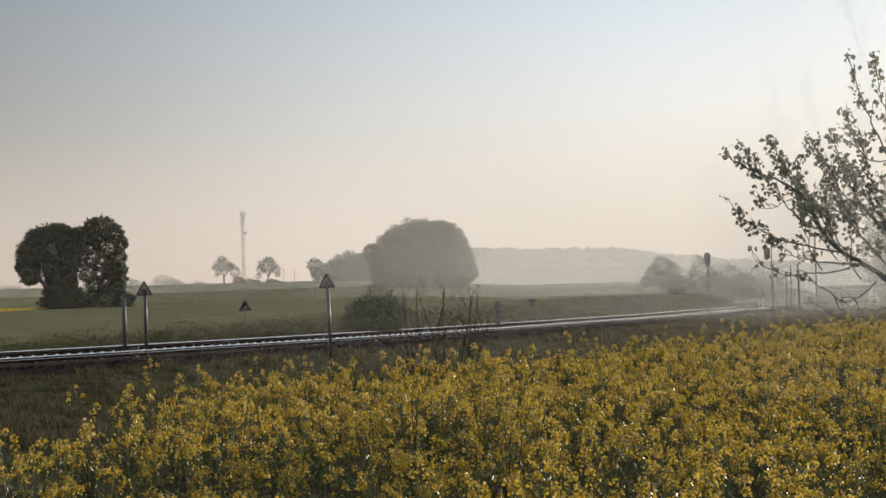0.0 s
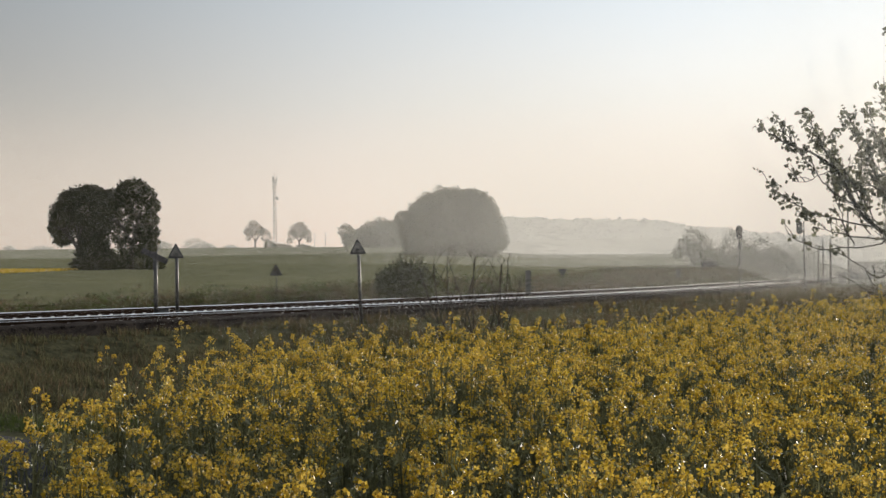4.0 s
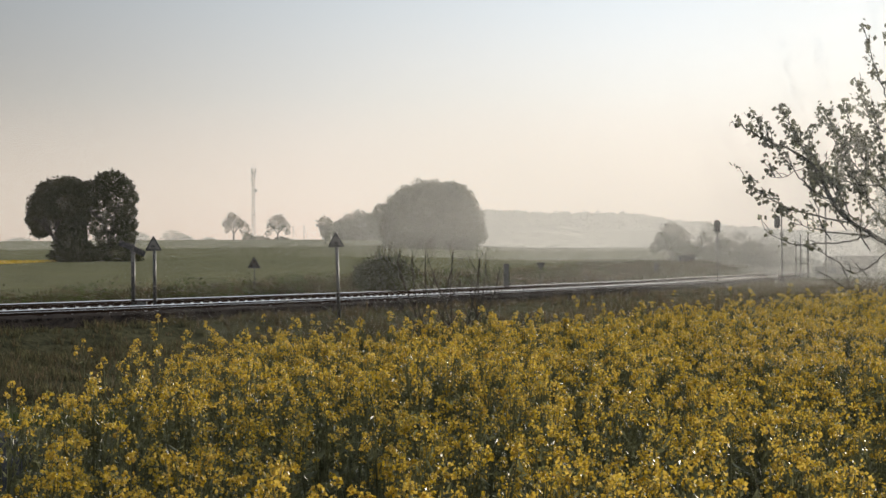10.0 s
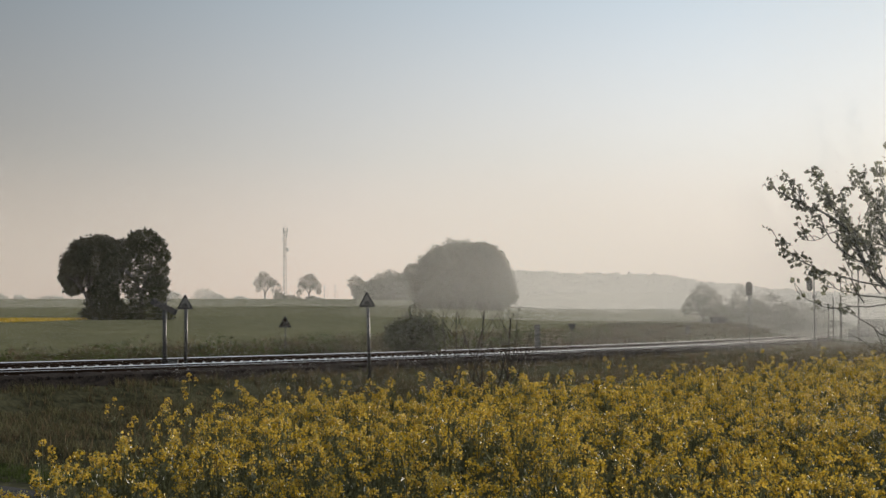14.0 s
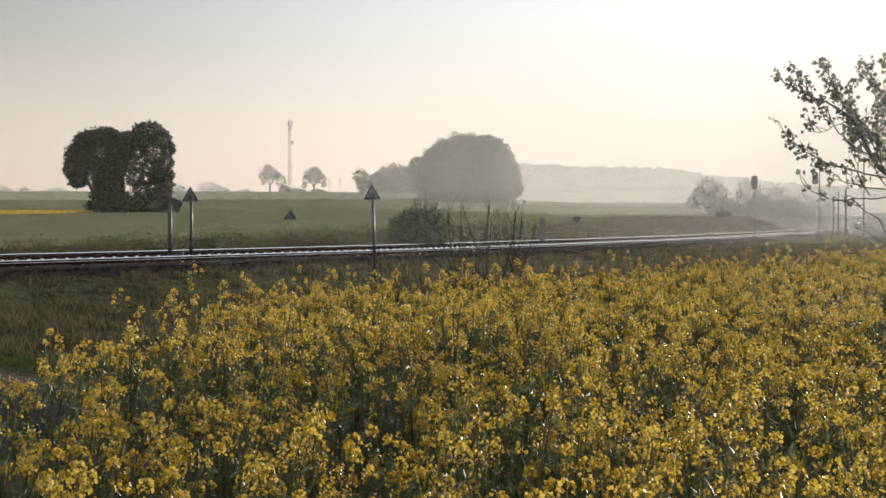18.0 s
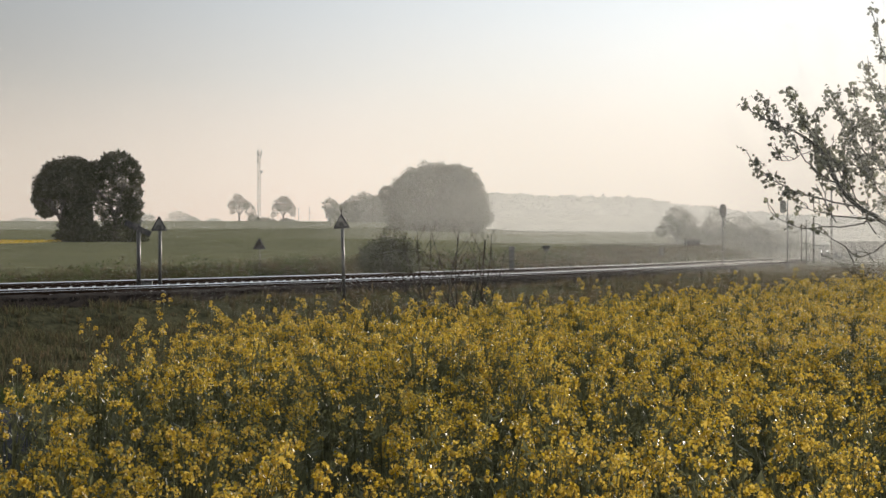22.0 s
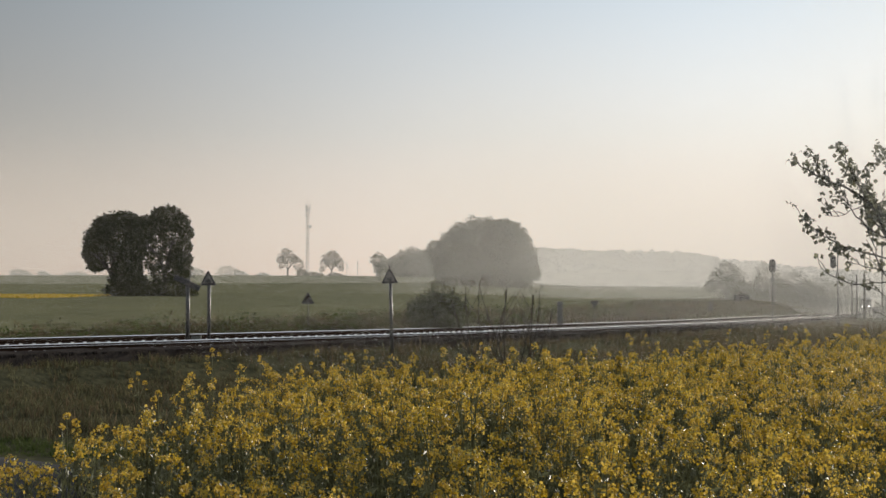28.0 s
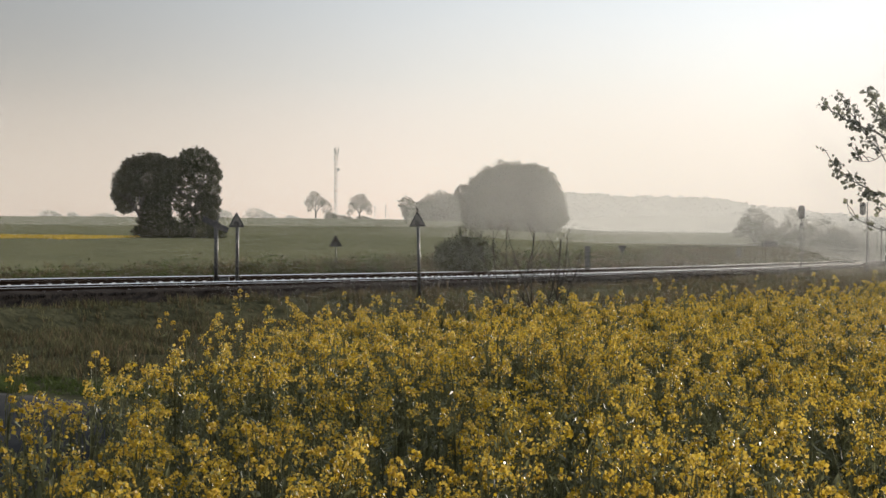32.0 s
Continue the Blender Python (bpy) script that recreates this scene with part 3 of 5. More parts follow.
part("body", box(fresh(), 0, 0, 0.6, 1.1, 0.6, 1.5, bevel=0.03), M_GREYPAINT, t)
part("lid", box(fresh(), 0, 0, 1.38, 1.2, 0.7, 0.08, bevel=0.02), M_ROOF, t)
t = thing("yard_fence", 67.0, 262, 0.55, "low grey rail fence beside the yard", "fence")
for i in range(7):
    part("post", box(fresh(), i * 1.3 - 3.9, 0, 0.4, 0.1, 0.1, 1.5), M_GREYPAINT, t)
for zz in (0.55, 1.0):
    part("fence_rail", box(fresh(), 0, -0.06, zz, 8.0, 0.04, 0.1), M_GREYPAINT, t)
t = thing("field_hut", 36.6, 221, 2.25, "small dark field hut under trees", "hut")
part("wall", box(fresh(), 0, 0, 0.4, 1.8, 1.4, 1.4, bevel=0.02), M_DARKPAINT, t)
part("roof", box(fresh(), 0, 0, 1.15, 2.0, 1.7, 0.16, bevel=0.03), M_ROOF, t)


# ---- trees ----
def branching(bm, a, way, length, r, depth, tips, spread=0.6, n=6):
    b = a + way * length
    rod(bm, a, b, r, r * 0.62, n)
    if depth == 0:
        tips.append(b)
        return
    for _ in range(3 if depth > 1 else 2):
        w = (way + Vector((random.uniform(-spread, spread), random.uniform(-spread, spread), random.uniform(-0.25, spread * 0.8)))).normalized()
        branching(bm, b, w, length * random.uniform(0.6, 0.85), r * 0.6, depth - 1, tips, spread, max(4, n - 1))


def crown_points(lobes, count, hollow=0.55, ragged=1.0):
    """Leaf places thick in the outer shell of several lobes (x, y, z, rx, ry, rz), with ragged edges."""
    vol = np.array([l[3] * l[4] * l[5] for l in lobes]) ** 0.7
    pick = rng.choice(len(lobes), count, p=vol / vol.sum())
    L = np.array(lobes)[pick]
    d = rng.normal(size=(count, 3))
    d /= np.linalg.norm(d, axis=1)[:, None]
    rag = 1 + 0.13 * ragged * np.sin(d[:, 0] * 9 + pick * 2.1) * np.sin(d[:, 2] * 11 + pick) + 0.08 * ragged * np.sin(d[:, 1] * 17 + d[:, 2] * 13)
    r = (hollow + (1 - hollow) * rng.random(count) ** 0.6) * rag * (1 + 0.05 * ragged * rng.normal(size=count))
    return L[:, :3] + d * r[:, None] * L[:, 3:]


def tree(x, y, z, lobes, leaves, size, label, leaf_mat, trunk_h, trunk_r, depth=3, limb=2.2, category="tree", group="", name="tree", ragged=1.0):
    t = thing(name, x, y, z, label, category, group)
    bm, tips = fresh(), []
    rod(bm, (0, 0, -0.5), (0, 0, trunk_h), trunk_r, trunk_r * 0.7, 10)
    for k in range(5):
        a = k * 1.257 + random.uniform(-0.3, 0.3)
        branching(bm, Vector((0, 0, trunk_h * random.uniform(0.7, 1.0))), Vector((math.cos(a) * 0.6, math.sin(a) * 0.6, 0.8)).normalized(), limb, trunk_r * 0.5, depth - 1, tips)
    part("trunk", bm, M_BARK, t)
    v, f = leaf_quads(crown_points(lobes, leaves, 0.55, ragged), size)
    tagged(sheet("crown", v, f, leaf_mat, t), "leafy crown")
    return t


# the dark pair at the field's edge
tree(-47.2, 230, 3.0, [(0.6, 0, 8.4, 3.2, 3, 3.0), (-2.0, 0, 7.6, 2.1, 2.5, 2.4), (-3.1, 0, 6.1, 1.15, 2, 1.4), (-2.2, 0, 4.7, 1.35, 2, 1.2), (-1.1, 0, 10.0, 1.7, 2, 1.4), (1.4, 0, 10.5, 1.9, 2, 1.4), (2.7, 0, 7.6, 1.6, 2, 2.3), (1.3, 0, 5.2, 1.9, 2, 2.1), (1.3, 0, 2.6, 1.9, 2, 2.3), (0.6, 0, 1.0, 1.9, 2, 1.2), (2.8, 0, 1.0, 1.9, 2, 1.3), (3.5, 0, 9.3, 1.5, 2, 1.9), (3.6, 0, 6.6, 1.1, 1.6, 1.6), (2.9, 0, 4.0, 1.2, 1.5, 1.6), (3.0, 0, 2.4, 1.5, 1.6, 1.6)], 33000, 0.33,
     "dense dark broadleaf tree at the edge of a green field", M_LEAF, 3, 0.45, group="pair of field trees")
tree(-40.4, 231, 3.0, [(0.6, 0, 11.2, 1.9, 2, 1.6), (-0.8, 0, 10.9, 1.3, 2, 1.5), (2.0, 0, 10.3, 1.5, 2, 1.4), (3.0, 0, 8.9, 1.0, 1.6, 1.0), (1.0, 0, 8.6, 1.8, 2, 1.7), (2.6, 0, 7.0, 1.2, 1.6, 1.1), (2.9, 0, 5.4, 1.0, 1.5, 0.9), (1.5, 0, 5.2, 1.4, 1.6, 1.2), (2.1, 0, 3.4, 1.2, 1.5, 1.3), (-1.3, 0, 8.6, 1.2, 1.5, 1.4), (1.0, 0, 1.3, 2.5, 2, 1.4), (-2.0, 0, 1.2, 2.0, 2, 1.4), (3.1, 0, 0.9, 1.4, 1.6, 1.1), (-2.0, 0, 9.9, 1.4, 1.6, 1.6), (-2.2, 0, 7.4, 1.1, 1.5, 1.6), (2.4, 0, 4.2, 1.4, 1.7, 1.7), (0.4, 0, 6.4, 1.5, 1.6, 1.3), (-1.5, 0, 5.0, 1.3, 1.4, 1.4), (-0.4, 0, 3.4, 1.6, 1.5, 1.3)], 20000, 0.3,
     "tall loose-crowned broadleaf tree beside a darker one", M_LEAF, 4.5, 0.38, 3, 2.4, group="pair of field trees")

# the great rounded clump in the fields
tree(3.9, 450, 4.6, [(1, 0, 11.5, 10.5, 9, 9.0), (-5.0, 0, 9, 6.5, 7, 7.5), (10, 0, 9, 6.8, 7, 8.5), (2.2, 0, 14.6, 7.5, 7, 6), (8, 0, 14, 6.8, 6, 6), (6, 0, 3, 9.5, 7, 5), (-4, -1, 3, 7, 6, 5), (-10.4, 0, 12, 2.6, 3, 2.6), (-9.4, 0, 8, 2.4, 3, 3), (13.5, 0, 6, 4.2, 4, 3.4), (-3.5, 0, 15.6, 4, 4, 3), (7.5, 0, 17.2, 5, 4, 2.8)], 66000, 0.48,
     "great rounded clump of trees in misty fields", M_LEAF_SPRING, 5, 0.9, 3, 4.5, name="tree_clump", category="trees", ragged=0.5)
tree(-15.6, 600, 8.5, [(0, 0, 6, 10, 6, 7.5), (-5.5, 0, 5, 5.5, 5, 5.8), (7, 0, 6, 7, 5, 7)], 12000, 0.7, "pale misty grove behind a larger clump", M_LEAF_SPRING, 3, 0.5, name="grove", category="trees", ragged=0.6)
tree(-25.0, 520, 9.3, [(0, 0, 6, 2.6, 2.6, 2.4), (0.6, 0, 3.6, 2.2, 2, 2)], 1100, 0.55, "slender misty tree on the field's crest", M_LEAF_SPRING, 3, 0.25, 3, 1.8)
tree(-71.4, 700, 12.6, [(0, 0, 8.8, 3.5, 2.5, 3.2), (-3.0, 0, 7.6, 1.8, 2, 1.7), (2.6, 0, 8.0, 1.8, 2, 1.9), (-0.8, 0, 11.2, 2.0, 2, 1.4), (4.7, 0, 5.4, 2.4, 2, 2.9), (-2.6, 0, 5.0, 1.4, 1.5, 1.0)], 2300, 0.4,
     "spreading open tree with visible limbs beside the radio mast", M_LEAF_SPRING, 4.5, 0.42, 4, 3.0, group="trees by the mast")
tree(-53.2, 700, 12.4, [(0, 0, 8.0, 4.0, 3, 3.1), (-3.0, 0, 6.4, 2.0, 2, 2.1), (3.0, 0, 6.4, 2.1, 2, 2.1), (0.3, 0, 10.4, 2.4, 2, 1.4), (-4.0, 0, 3.9, 1.3, 1.5, 1.3), (4.0, 0, 4.4, 1.3, 1.5, 1.2)], 2600, 0.4,
     "round open-crowned tree beside the radio mast", M_LEAF_SPRING, 4.0, 0.42, 4, 2.7, group="trees by the mast")
for x, w, h in ((-61.5, 7, 3.4), (-66, 4, 4.4), (-52, 6, 2.8)):
    tree(x, 705, 12.2, [(0, 0, h * 0.45, w * 0.6, 3, h * 0.55), (w * 0.4, 0, h * 0.3, w * 0.4, 3, h * 0.4)], 900, 0.6, "low misty scrub at the foot of the mast", M_LEAF_SPRING, 0.8, 0.15, 2, 0.8, name="scrub", category="bush")
for u, w, h in ((-235, 11, 6), (-222, 6, 5), (-205, 13, 4.6), (-143, 12, 7.5), (-150, 9, 5), (-124, 12, 8), (-117, 7, 5), (-105, 8, 4), (-30, 6, 4)):
    tree(u, 900, 14.6, [(0, 0, h * 0.5, w * 0.5, 4, h * 0.5), (w * 0.3, 0, h * 0.36, w * 0.35, 4, h * 0.4)], 900, 0.8, "pale distant tree on the misty skyline", M_LEAF_SPRING, 2, 0.3, 2, 1.5, group="skyline trees")

# trees and thicket behind the signals
tree(37.6, 240, 1.8, [(0, 0, 5.0, 1.7, 2, 1.5), (1.3, 0, 3.6, 1.7, 2, 2.0), (-1.3, 0, 3.9, 1.2, 1.6, 1.3), (-2.3, 0, 2.9, 0.9, 1.2, 0.9), (2.2, 0, 2.2, 1.5, 2, 1.7), (0.2, 0, 3.2, 1.2, 1.2, 1.2)], 5200, 0.19, "loose-crowned tree in haze beside a small hut", M_LEAF_SPRING, 1.6, 0.16, 4, 1.3)
for x, y, w, h in ((43.0, 256, 2.4, 3.6), (46.6, 258, 2.6, 6.8), (49.8, 264, 2.8, 4.6), (54.0, 275, 3.2, 6.2), (58.5, 285, 3.0, 4.6), (63.5, 300, 3.6, 5.6), (69, 310, 3.4, 4.8)):
    tree(x, y, 1.4, [(0, 0, h * 0.55, w * 0.9, 2.5, h * 0.5), (w * 0.5, 0, h * 0.35, w * 0.7, 2, h * 0.4), (-w * 0.5, 0, h * 0.4, w * 0.7, 2, h * 0.4)], 4500, 0.22, "grey misty thicket tree behind the railway line", M_LEAF_SPRING, 1.2, 0.16, 4, 1.4, group="lineside thicket")
tree(96, 330, 0.3, [(0, 0, 14, 4.5, 4, 5), (3, 0, 9, 4.5, 4, 5), (-2, 0, 9, 3.5, 4, 5), (0, 0, 4, 4, 4, 4)], 6000, 0.5, "tall misty tree behind the railway building", M_LEAF_SPRING, 4, 0.4, 3, 3)

# the round bush beyond the tracks
bush = tree(-1.1, 84, 1.2, [(0, 0, 0.8, 1.4, 1.2, 0.9), (-0.75, 0, 0.6, 0.95, 1, 0.8), (0.75, 0, 0.6, 0.95, 1, 0.8), (0.1, 0, 1.1, 0.95, 0.8, 0.55)], 9000, 0.11, "round dark green bush of upright shoots beyond the tracks", M_LEAF_BUSH, 0.3, 0.08, 3, 0.6, name="bush", category="bush", ragged=0.7)
for k in range(58):
    sx, sy = random.uniform(-1.5, 1.5), random.uniform(-0.5, 0.5)
    top = 2.12 - 0.42 * abs(sx) ** 1.7 + random.uniform(-0.26, 0.2)
    bm = rod(fresh(), (sx * 0.8, sy, top - 0.75), (sx * 1.06, sy, top), 0.012, 0.006, 4)
    stem = part("shoot", bm, M_BARK, bush)
    u = rng.random(16)
    v, f = leaf_quads(np.stack([sx * (0.8 + 0.26 * u) + rng.normal(0, 0.035, 16), sy + rng.normal(0, 0.035, 16), top - 0.75 + 0.75 * u], -1), 0.1, 0.3, 0.4)
    tagged(sheet("shoot_leaves", v, f, M_LEAF_BUSH, stem), "small upright leaves")

# ---- the mast and far posts ----
t = thing("radio_mast", -81.3, 900, 14.5, "slender pale lattice radio mast with antennas on the skyline", "mast")
leg = [(math.cos(a) * 1.0, math.sin(a) * 1.0) for a in (0.5, 2.6, 4.7)]
for lx, ly in leg:
    part("leg", rod(fresh(), (lx, ly, -1), (lx * 0.7, ly * 0.7, 39), 0.16, 0.12, 6), M_GALV, t)
for k in range(18):
    bm = fresh()
    for i in range(3):
        f0, f1 = 1 - 0.3 * k / 18, 1 - 0.3 * (k + 1) / 18
        a, b = leg[i], leg[(i + 1) % 3]
        rod(bm, (a[0] * f0, a[1] * f0, k * 2.17), (b[0] * f1, b[1] * f1, k * 2.17 + 2.17), 0.07, n=4)
    part("brace", bm, M_GALV, t)
for k in range(3):
    a = k * 2.094
    part("antenna", box(fresh(), math.cos(a) * 1.3, math.sin(a) * 1.3, 39.0, 0.55, 0.4, 2.6, bevel=0.05), M_GREYPAINT, t)
part("dish", rod(fresh(), (1.2, -0.6, 28.6), (1.5, -1.0, 28.6), 0.9, 0.9, 14), M_GREYPAINT, t, "round dish")
for k, z in ((0.6, 36.2), (2.7, 34.4), (4.8, 37.4)):
    part("panel_antenna", box(fresh(), math.cos(k) * 1.1, math.sin(k) * 1.1, z, 0.5, 0.4, 1.7, bevel=0.05), M_GREYPAINT, t)
part("platform", rod(fresh(), (0, 0, 37.3), (0, 0, 37.5), 1.5, n=12), M_GALV, t)
part("spike", rod(fresh(), (0, 0, 38.5), (0, 0, 43), 0.08, 0.04, 6), M_GALV, t)
for x, h in ((-60.3, 8.2), (-54.6, 8.6)):
    t = thing("power_pole", x, 900, 16, "thin wooden power pole on the skyline", "pole", "power poles")
    part("shaft", rod(fresh(), (0, 0, -1), (0, 0, h), 0.2, 0.14, 6), M_WOOD, t)
    part("crossarm", box(fresh(), 0, 0, h - 0.6, 1.6, 0.14, 0.14), M_WOOD, t)
    part("stay", rod(fresh(), (0, 0, h - 1), (2.6, 0, 0), 0.05, n=4), M_WOOD, t)

# ---- wooded hills ----
n = 2800
u = rng.uniform(-0.04, 0.42, n)
yy = rng.uniform(1150, 1330, n)
xx = u * yy
crest = np.interp(u, [-0.04, 0.0, 0.04, 0.09, 0.125, 0.16, 0.20, 0.23, 0.3, 0.42], [39, 43, 45.5, 43.5, 43, 36, 31.5, 28, 26, 24])
low = np.interp(u, [-0.04, 0.42], [8, 8])
front = (yy - 1150) / 180
base = low + (crest - 7 - low) * np.clip(front * 1.15, 0, 1)
ico = bmesh.new()
bmesh.ops.create_icosphere(ico, subdivisions=2, radius=1)
iv = np.array([v.co[:] for v in ico.verts])
fi = np.array([[v.index for v in f.verts] for f in ico.faces])
ico.free()
sc = np.stack([rng.uniform(3.5, 7, n), rng.uniform(3.5, 6, n), rng.uniform(3, 6, n)], -1)
v = iv[None] * sc[:, None] * rng.uniform(0.78, 1.2, (n, len(iv), 1)) + np.stack([xx, yy, base + 2], -1)[:, None]
woods = sheet("hill_woods", v.reshape(-1, 3), (np.arange(n)[:, None, None] * len(iv) + fi).reshape(-1, 3), M_WOODS)
tagged(woods, "misty wooded hillside along the horizon", "woods", kind="stuff")
hill_u = np.linspace(-0.05, 0.6, 60)
hc = np.interp(hill_u, [-0.04, 0.0, 0.04, 0.09, 0.125, 0.16, 0.20, 0.23, 0.3, 0.42, 0.6], [37, 41, 43.5, 41.5, 41, 34, 29.5, 26, 24, 22, 10])
hv, hq = [], []
for k, (dist, part_h) in enumerate(((1140, -0.2), (1180, 0.3), (1250, 0.65), (1330, 0.85), (1600, 0.2))):
    hv.append(np.stack([hill_u * dist, np.full(60, dist), hc * part_h + 2], -1))
hv = np.concatenate(hv)
hi = np.arange(300).reshape(5, 60)
hq = np.stack([hi[:-1, :-1], hi[:-1, 1:], hi[1:, 1:], hi[1:, :-1]], -1).reshape(-1, 4)
tagged(sheet("hill", hv, hq, M_WOODS, smooth=True), "long low hill under woods", "hill", kind="structure")


# ---- morning mist: haze imitated by upright sheets of thin pale strands ----
def mist(name, y, x0, x1, z0, z1, pitch_z, cover, density, label, k=14):
    """Slanting strands, finer than the eye can part, each as thick as the mist is dense there."""
    slant = 0.05 + 0.04 * math.sin(y)
    rows = np.arange(z0 - slant * max(x1, 0), z1 - slant * min(x0, 0), pitch_z)
    cols = np.linspace(x0, x1, k)
    cx, cz = np.meshgrid(cols, rows)
    cz = cz + slant * cx
    thick = pitch_z * cover * np.clip(density(cx / y, cz), 0, 1) * (cz > z0 - 1)
    cz = cz + rng.uniform(-0.25, 0.25, (len(rows), 1)) * pitch_z
    cy = y + 0 * cx
    v = np.concatenate([np.stack([cx, cy, cz - thick / 2], -1), np.stack([cx, cy, cz + thick / 2], -1)], 1)
    i = np.arange(v.shape[0] * v.shape[1]).reshape(v.shape[:2])
    lo, hi = i[:, :k], i[:, k:]
    q = np.stack([lo[:, :-1], lo[:, 1:], hi[:, 1:], hi[:, :-1]], -1).reshape(-1, 4)
    tagged(sheet(name, v.reshape(-1, 3), q, M_MIST), label, "mist", kind="stuff")


def smooth_step(a, b, x):
    t = np.clip((x - a) / (b - a), 0, 1)
    return t * t * (3 - 2 * t)


# added veil: its pale strands imitate haze and sun glare over the poplar
mist("mist", 18.7, 0.9, 7.3, 0.9, 7.2, 0.0007, 0.17, lambda s, z: smooth_step(0.13, 0.25, s) * (0.14 + 0.86 * smooth_step(1.8, 2.6, z)), "pale strand veil for haze and sun glare before the poplar", 9)
# strands thicken to the right, imitating fields that brighten towards the sun
mist("mist", 54, -19, 19, 0.4, 12, 0.0021, 0.075, lambda s, z: (0.45 + 0.55 * smooth_step(-0.17, 0.04, s)) * (0.35 + 0.65 * smooth_step(1.25, 1.9, z)) * (1 - smooth_step(4, 12, z)), "finest morning haze veil before the railway, also brightening the fields sunward")
mist("mist", 100, 3, 42, 0.2, 9, 0.0055, 0.1, lambda s, z: smooth_step(0.03, 0.15, s) * smooth_step(0.7, 1.5, z) * (1 - smooth_step(2.5, 9, z)), "thin haze across the railway")
mist("mist", 233, -6, 105, 0.2, 20, 0.013, 0.2, lambda s, z: smooth_step(0.0, 0.22, s) * (1 - 0.35 * smooth_step(0.21, 0.27, s)) * (1 - smooth_step(4, 18, z)), "thin bright ground mist over the railway bend")
mist("mist", 290, -110, 130, 0, 56, 0.0104, 0.32, lambda s, z: (0.14 + 0.86 * smooth_step(-0.06, 0.03, s)) * (0.55 + 0.45 * smooth_step(3, 9, z)) * (1 - smooth_step(8, 56, z)), "thin morning mist over the fields")
mist("mist", 485, -150, 150, 0, 60, 0.027, 0.15, lambda s, z: 1 - smooth_step(12, 60, z), "thin mist behind the great tree clump")
mist("mist", 800, -280, 340, 0, 110, 0.028, 0.54, lambda s, z: (0.6 + 0.4 * smooth_step(-0.06, 0.06, s)) * (1 - smooth_step(25, 110, z)), "pale morning mist before the hills")


# ---- the young poplar beside the field ----
poplar = thing("poplar_tree", 7.6, 20.6, 0, "young poplar with dark twisting limbs and sparse spring leaves", "tree")
LEAF_AT, LEAF_N = [], []


def tuft(at):
    """A few leaves that hang round one bud."""
    for _ in range(random.randint(3, 5)):
        LEAF_AT.append(at + Vector((random.gauss(0, 0.034), random.gauss(0, 0.034), random.gauss(-0.02, 0.032))))


def limb(points, r0, r1, name="limb", twigs=5, leafy=1.0, skip=0.35):
    """A limb through a few places, tapering from r0 to r1, with side twigs and tufts of leaves towards its end."""
    p = np.array(points)
    d = np.concatenate([[0], np.cumsum(np.linalg.norm(np.diff(p, axis=0), axis=1))])
    t = np.linspace(0, d[-1], max(8, int(d[-1] / 0.07)))
    c = np.stack([np.interp(t, d, p[:, k]) for k in range(3)], -1)
    if len(c) > 9:
        k = np.hanning(7) / np.hanning(7).sum()
        c = np.stack([np.convolve(np.pad(c[:, i], 3, mode="reflect", reflect_type="odd"), k, mode="valid") for i in range(3)], -1)
    c = c - np.array([7.6, 20.6, 0])
    c[1:-1] += rng.normal(0, 0.006, (len(c) - 2, 3))
    bm = fresh()
    rings = []
    m = len(c)
    for i in range(m):
        a = Vector(c[min(i + 1, m - 1)] - c[max(i - 1, 0)]).normalized()
        q = a.to_track_quat("Z", "Y")
        r = (r0 + (r1 - r0) * i / (m - 1)) * (1 + 0.08 * random.uniform(-1, 1))
        rings.append([bm.verts.new(Vector(c[i]) + q @ Vector((r * math.cos(w), r * math.sin(w), 0))) for w in (0, 1.047, 2.094, 3.142, 4.189, 5.236)])
    for a, b in zip(rings, rings[1:]):
        for i in range(6):
            bm.faces.new((a[i], a[(i + 1) % 6], b[(i + 1) % 6], b[i]))
    bm.faces.new(rings[-1]), bm.faces.new(rings[0][::-1])
    for k in range(twigs):
        i = int(m * random.uniform(skip, 0.97))
        a = Vector(c[min(i, m - 2)])
        along = Vector(c[min(i + 1, m - 1)] - c[min(i, m - 2)]).normalized()
        w = (along + Vector((random.uniform(-0.9, 0.7), random.uniform(-0.8, 0.8), random.uniform(-0.5, 1.1)))).normalized()
        ln = random.uniform(0.12, 0.42) * (1 - 0.65 * i / m)
        b = a + w * ln + Vector((0, 0, random.uniform(-0.04, 0.06)))
        rod(bm, a, (a + b) / 2 + Vector((0, 0, 0.015)), 0.0055, 0.004, 4)
        rod(bm, (a + b) / 2 + Vector((0, 0, 0.015)), b, 0.004, 0.0025, 4)
        for node in (0.62, 1.0):
            if random.random() < 0.66 * leafy:
                tuft(a.lerp(b, node))
    if leafy:
        for k in range(int(m * 0.22 * leafy)):
            tuft(Vector(c[min(int(m * random.uniform(skip + 0.1, 1.0)), m - 1)]))
        tuft(Vector(c[-1]))
    return part(name, bm, M_BARK, poplar)


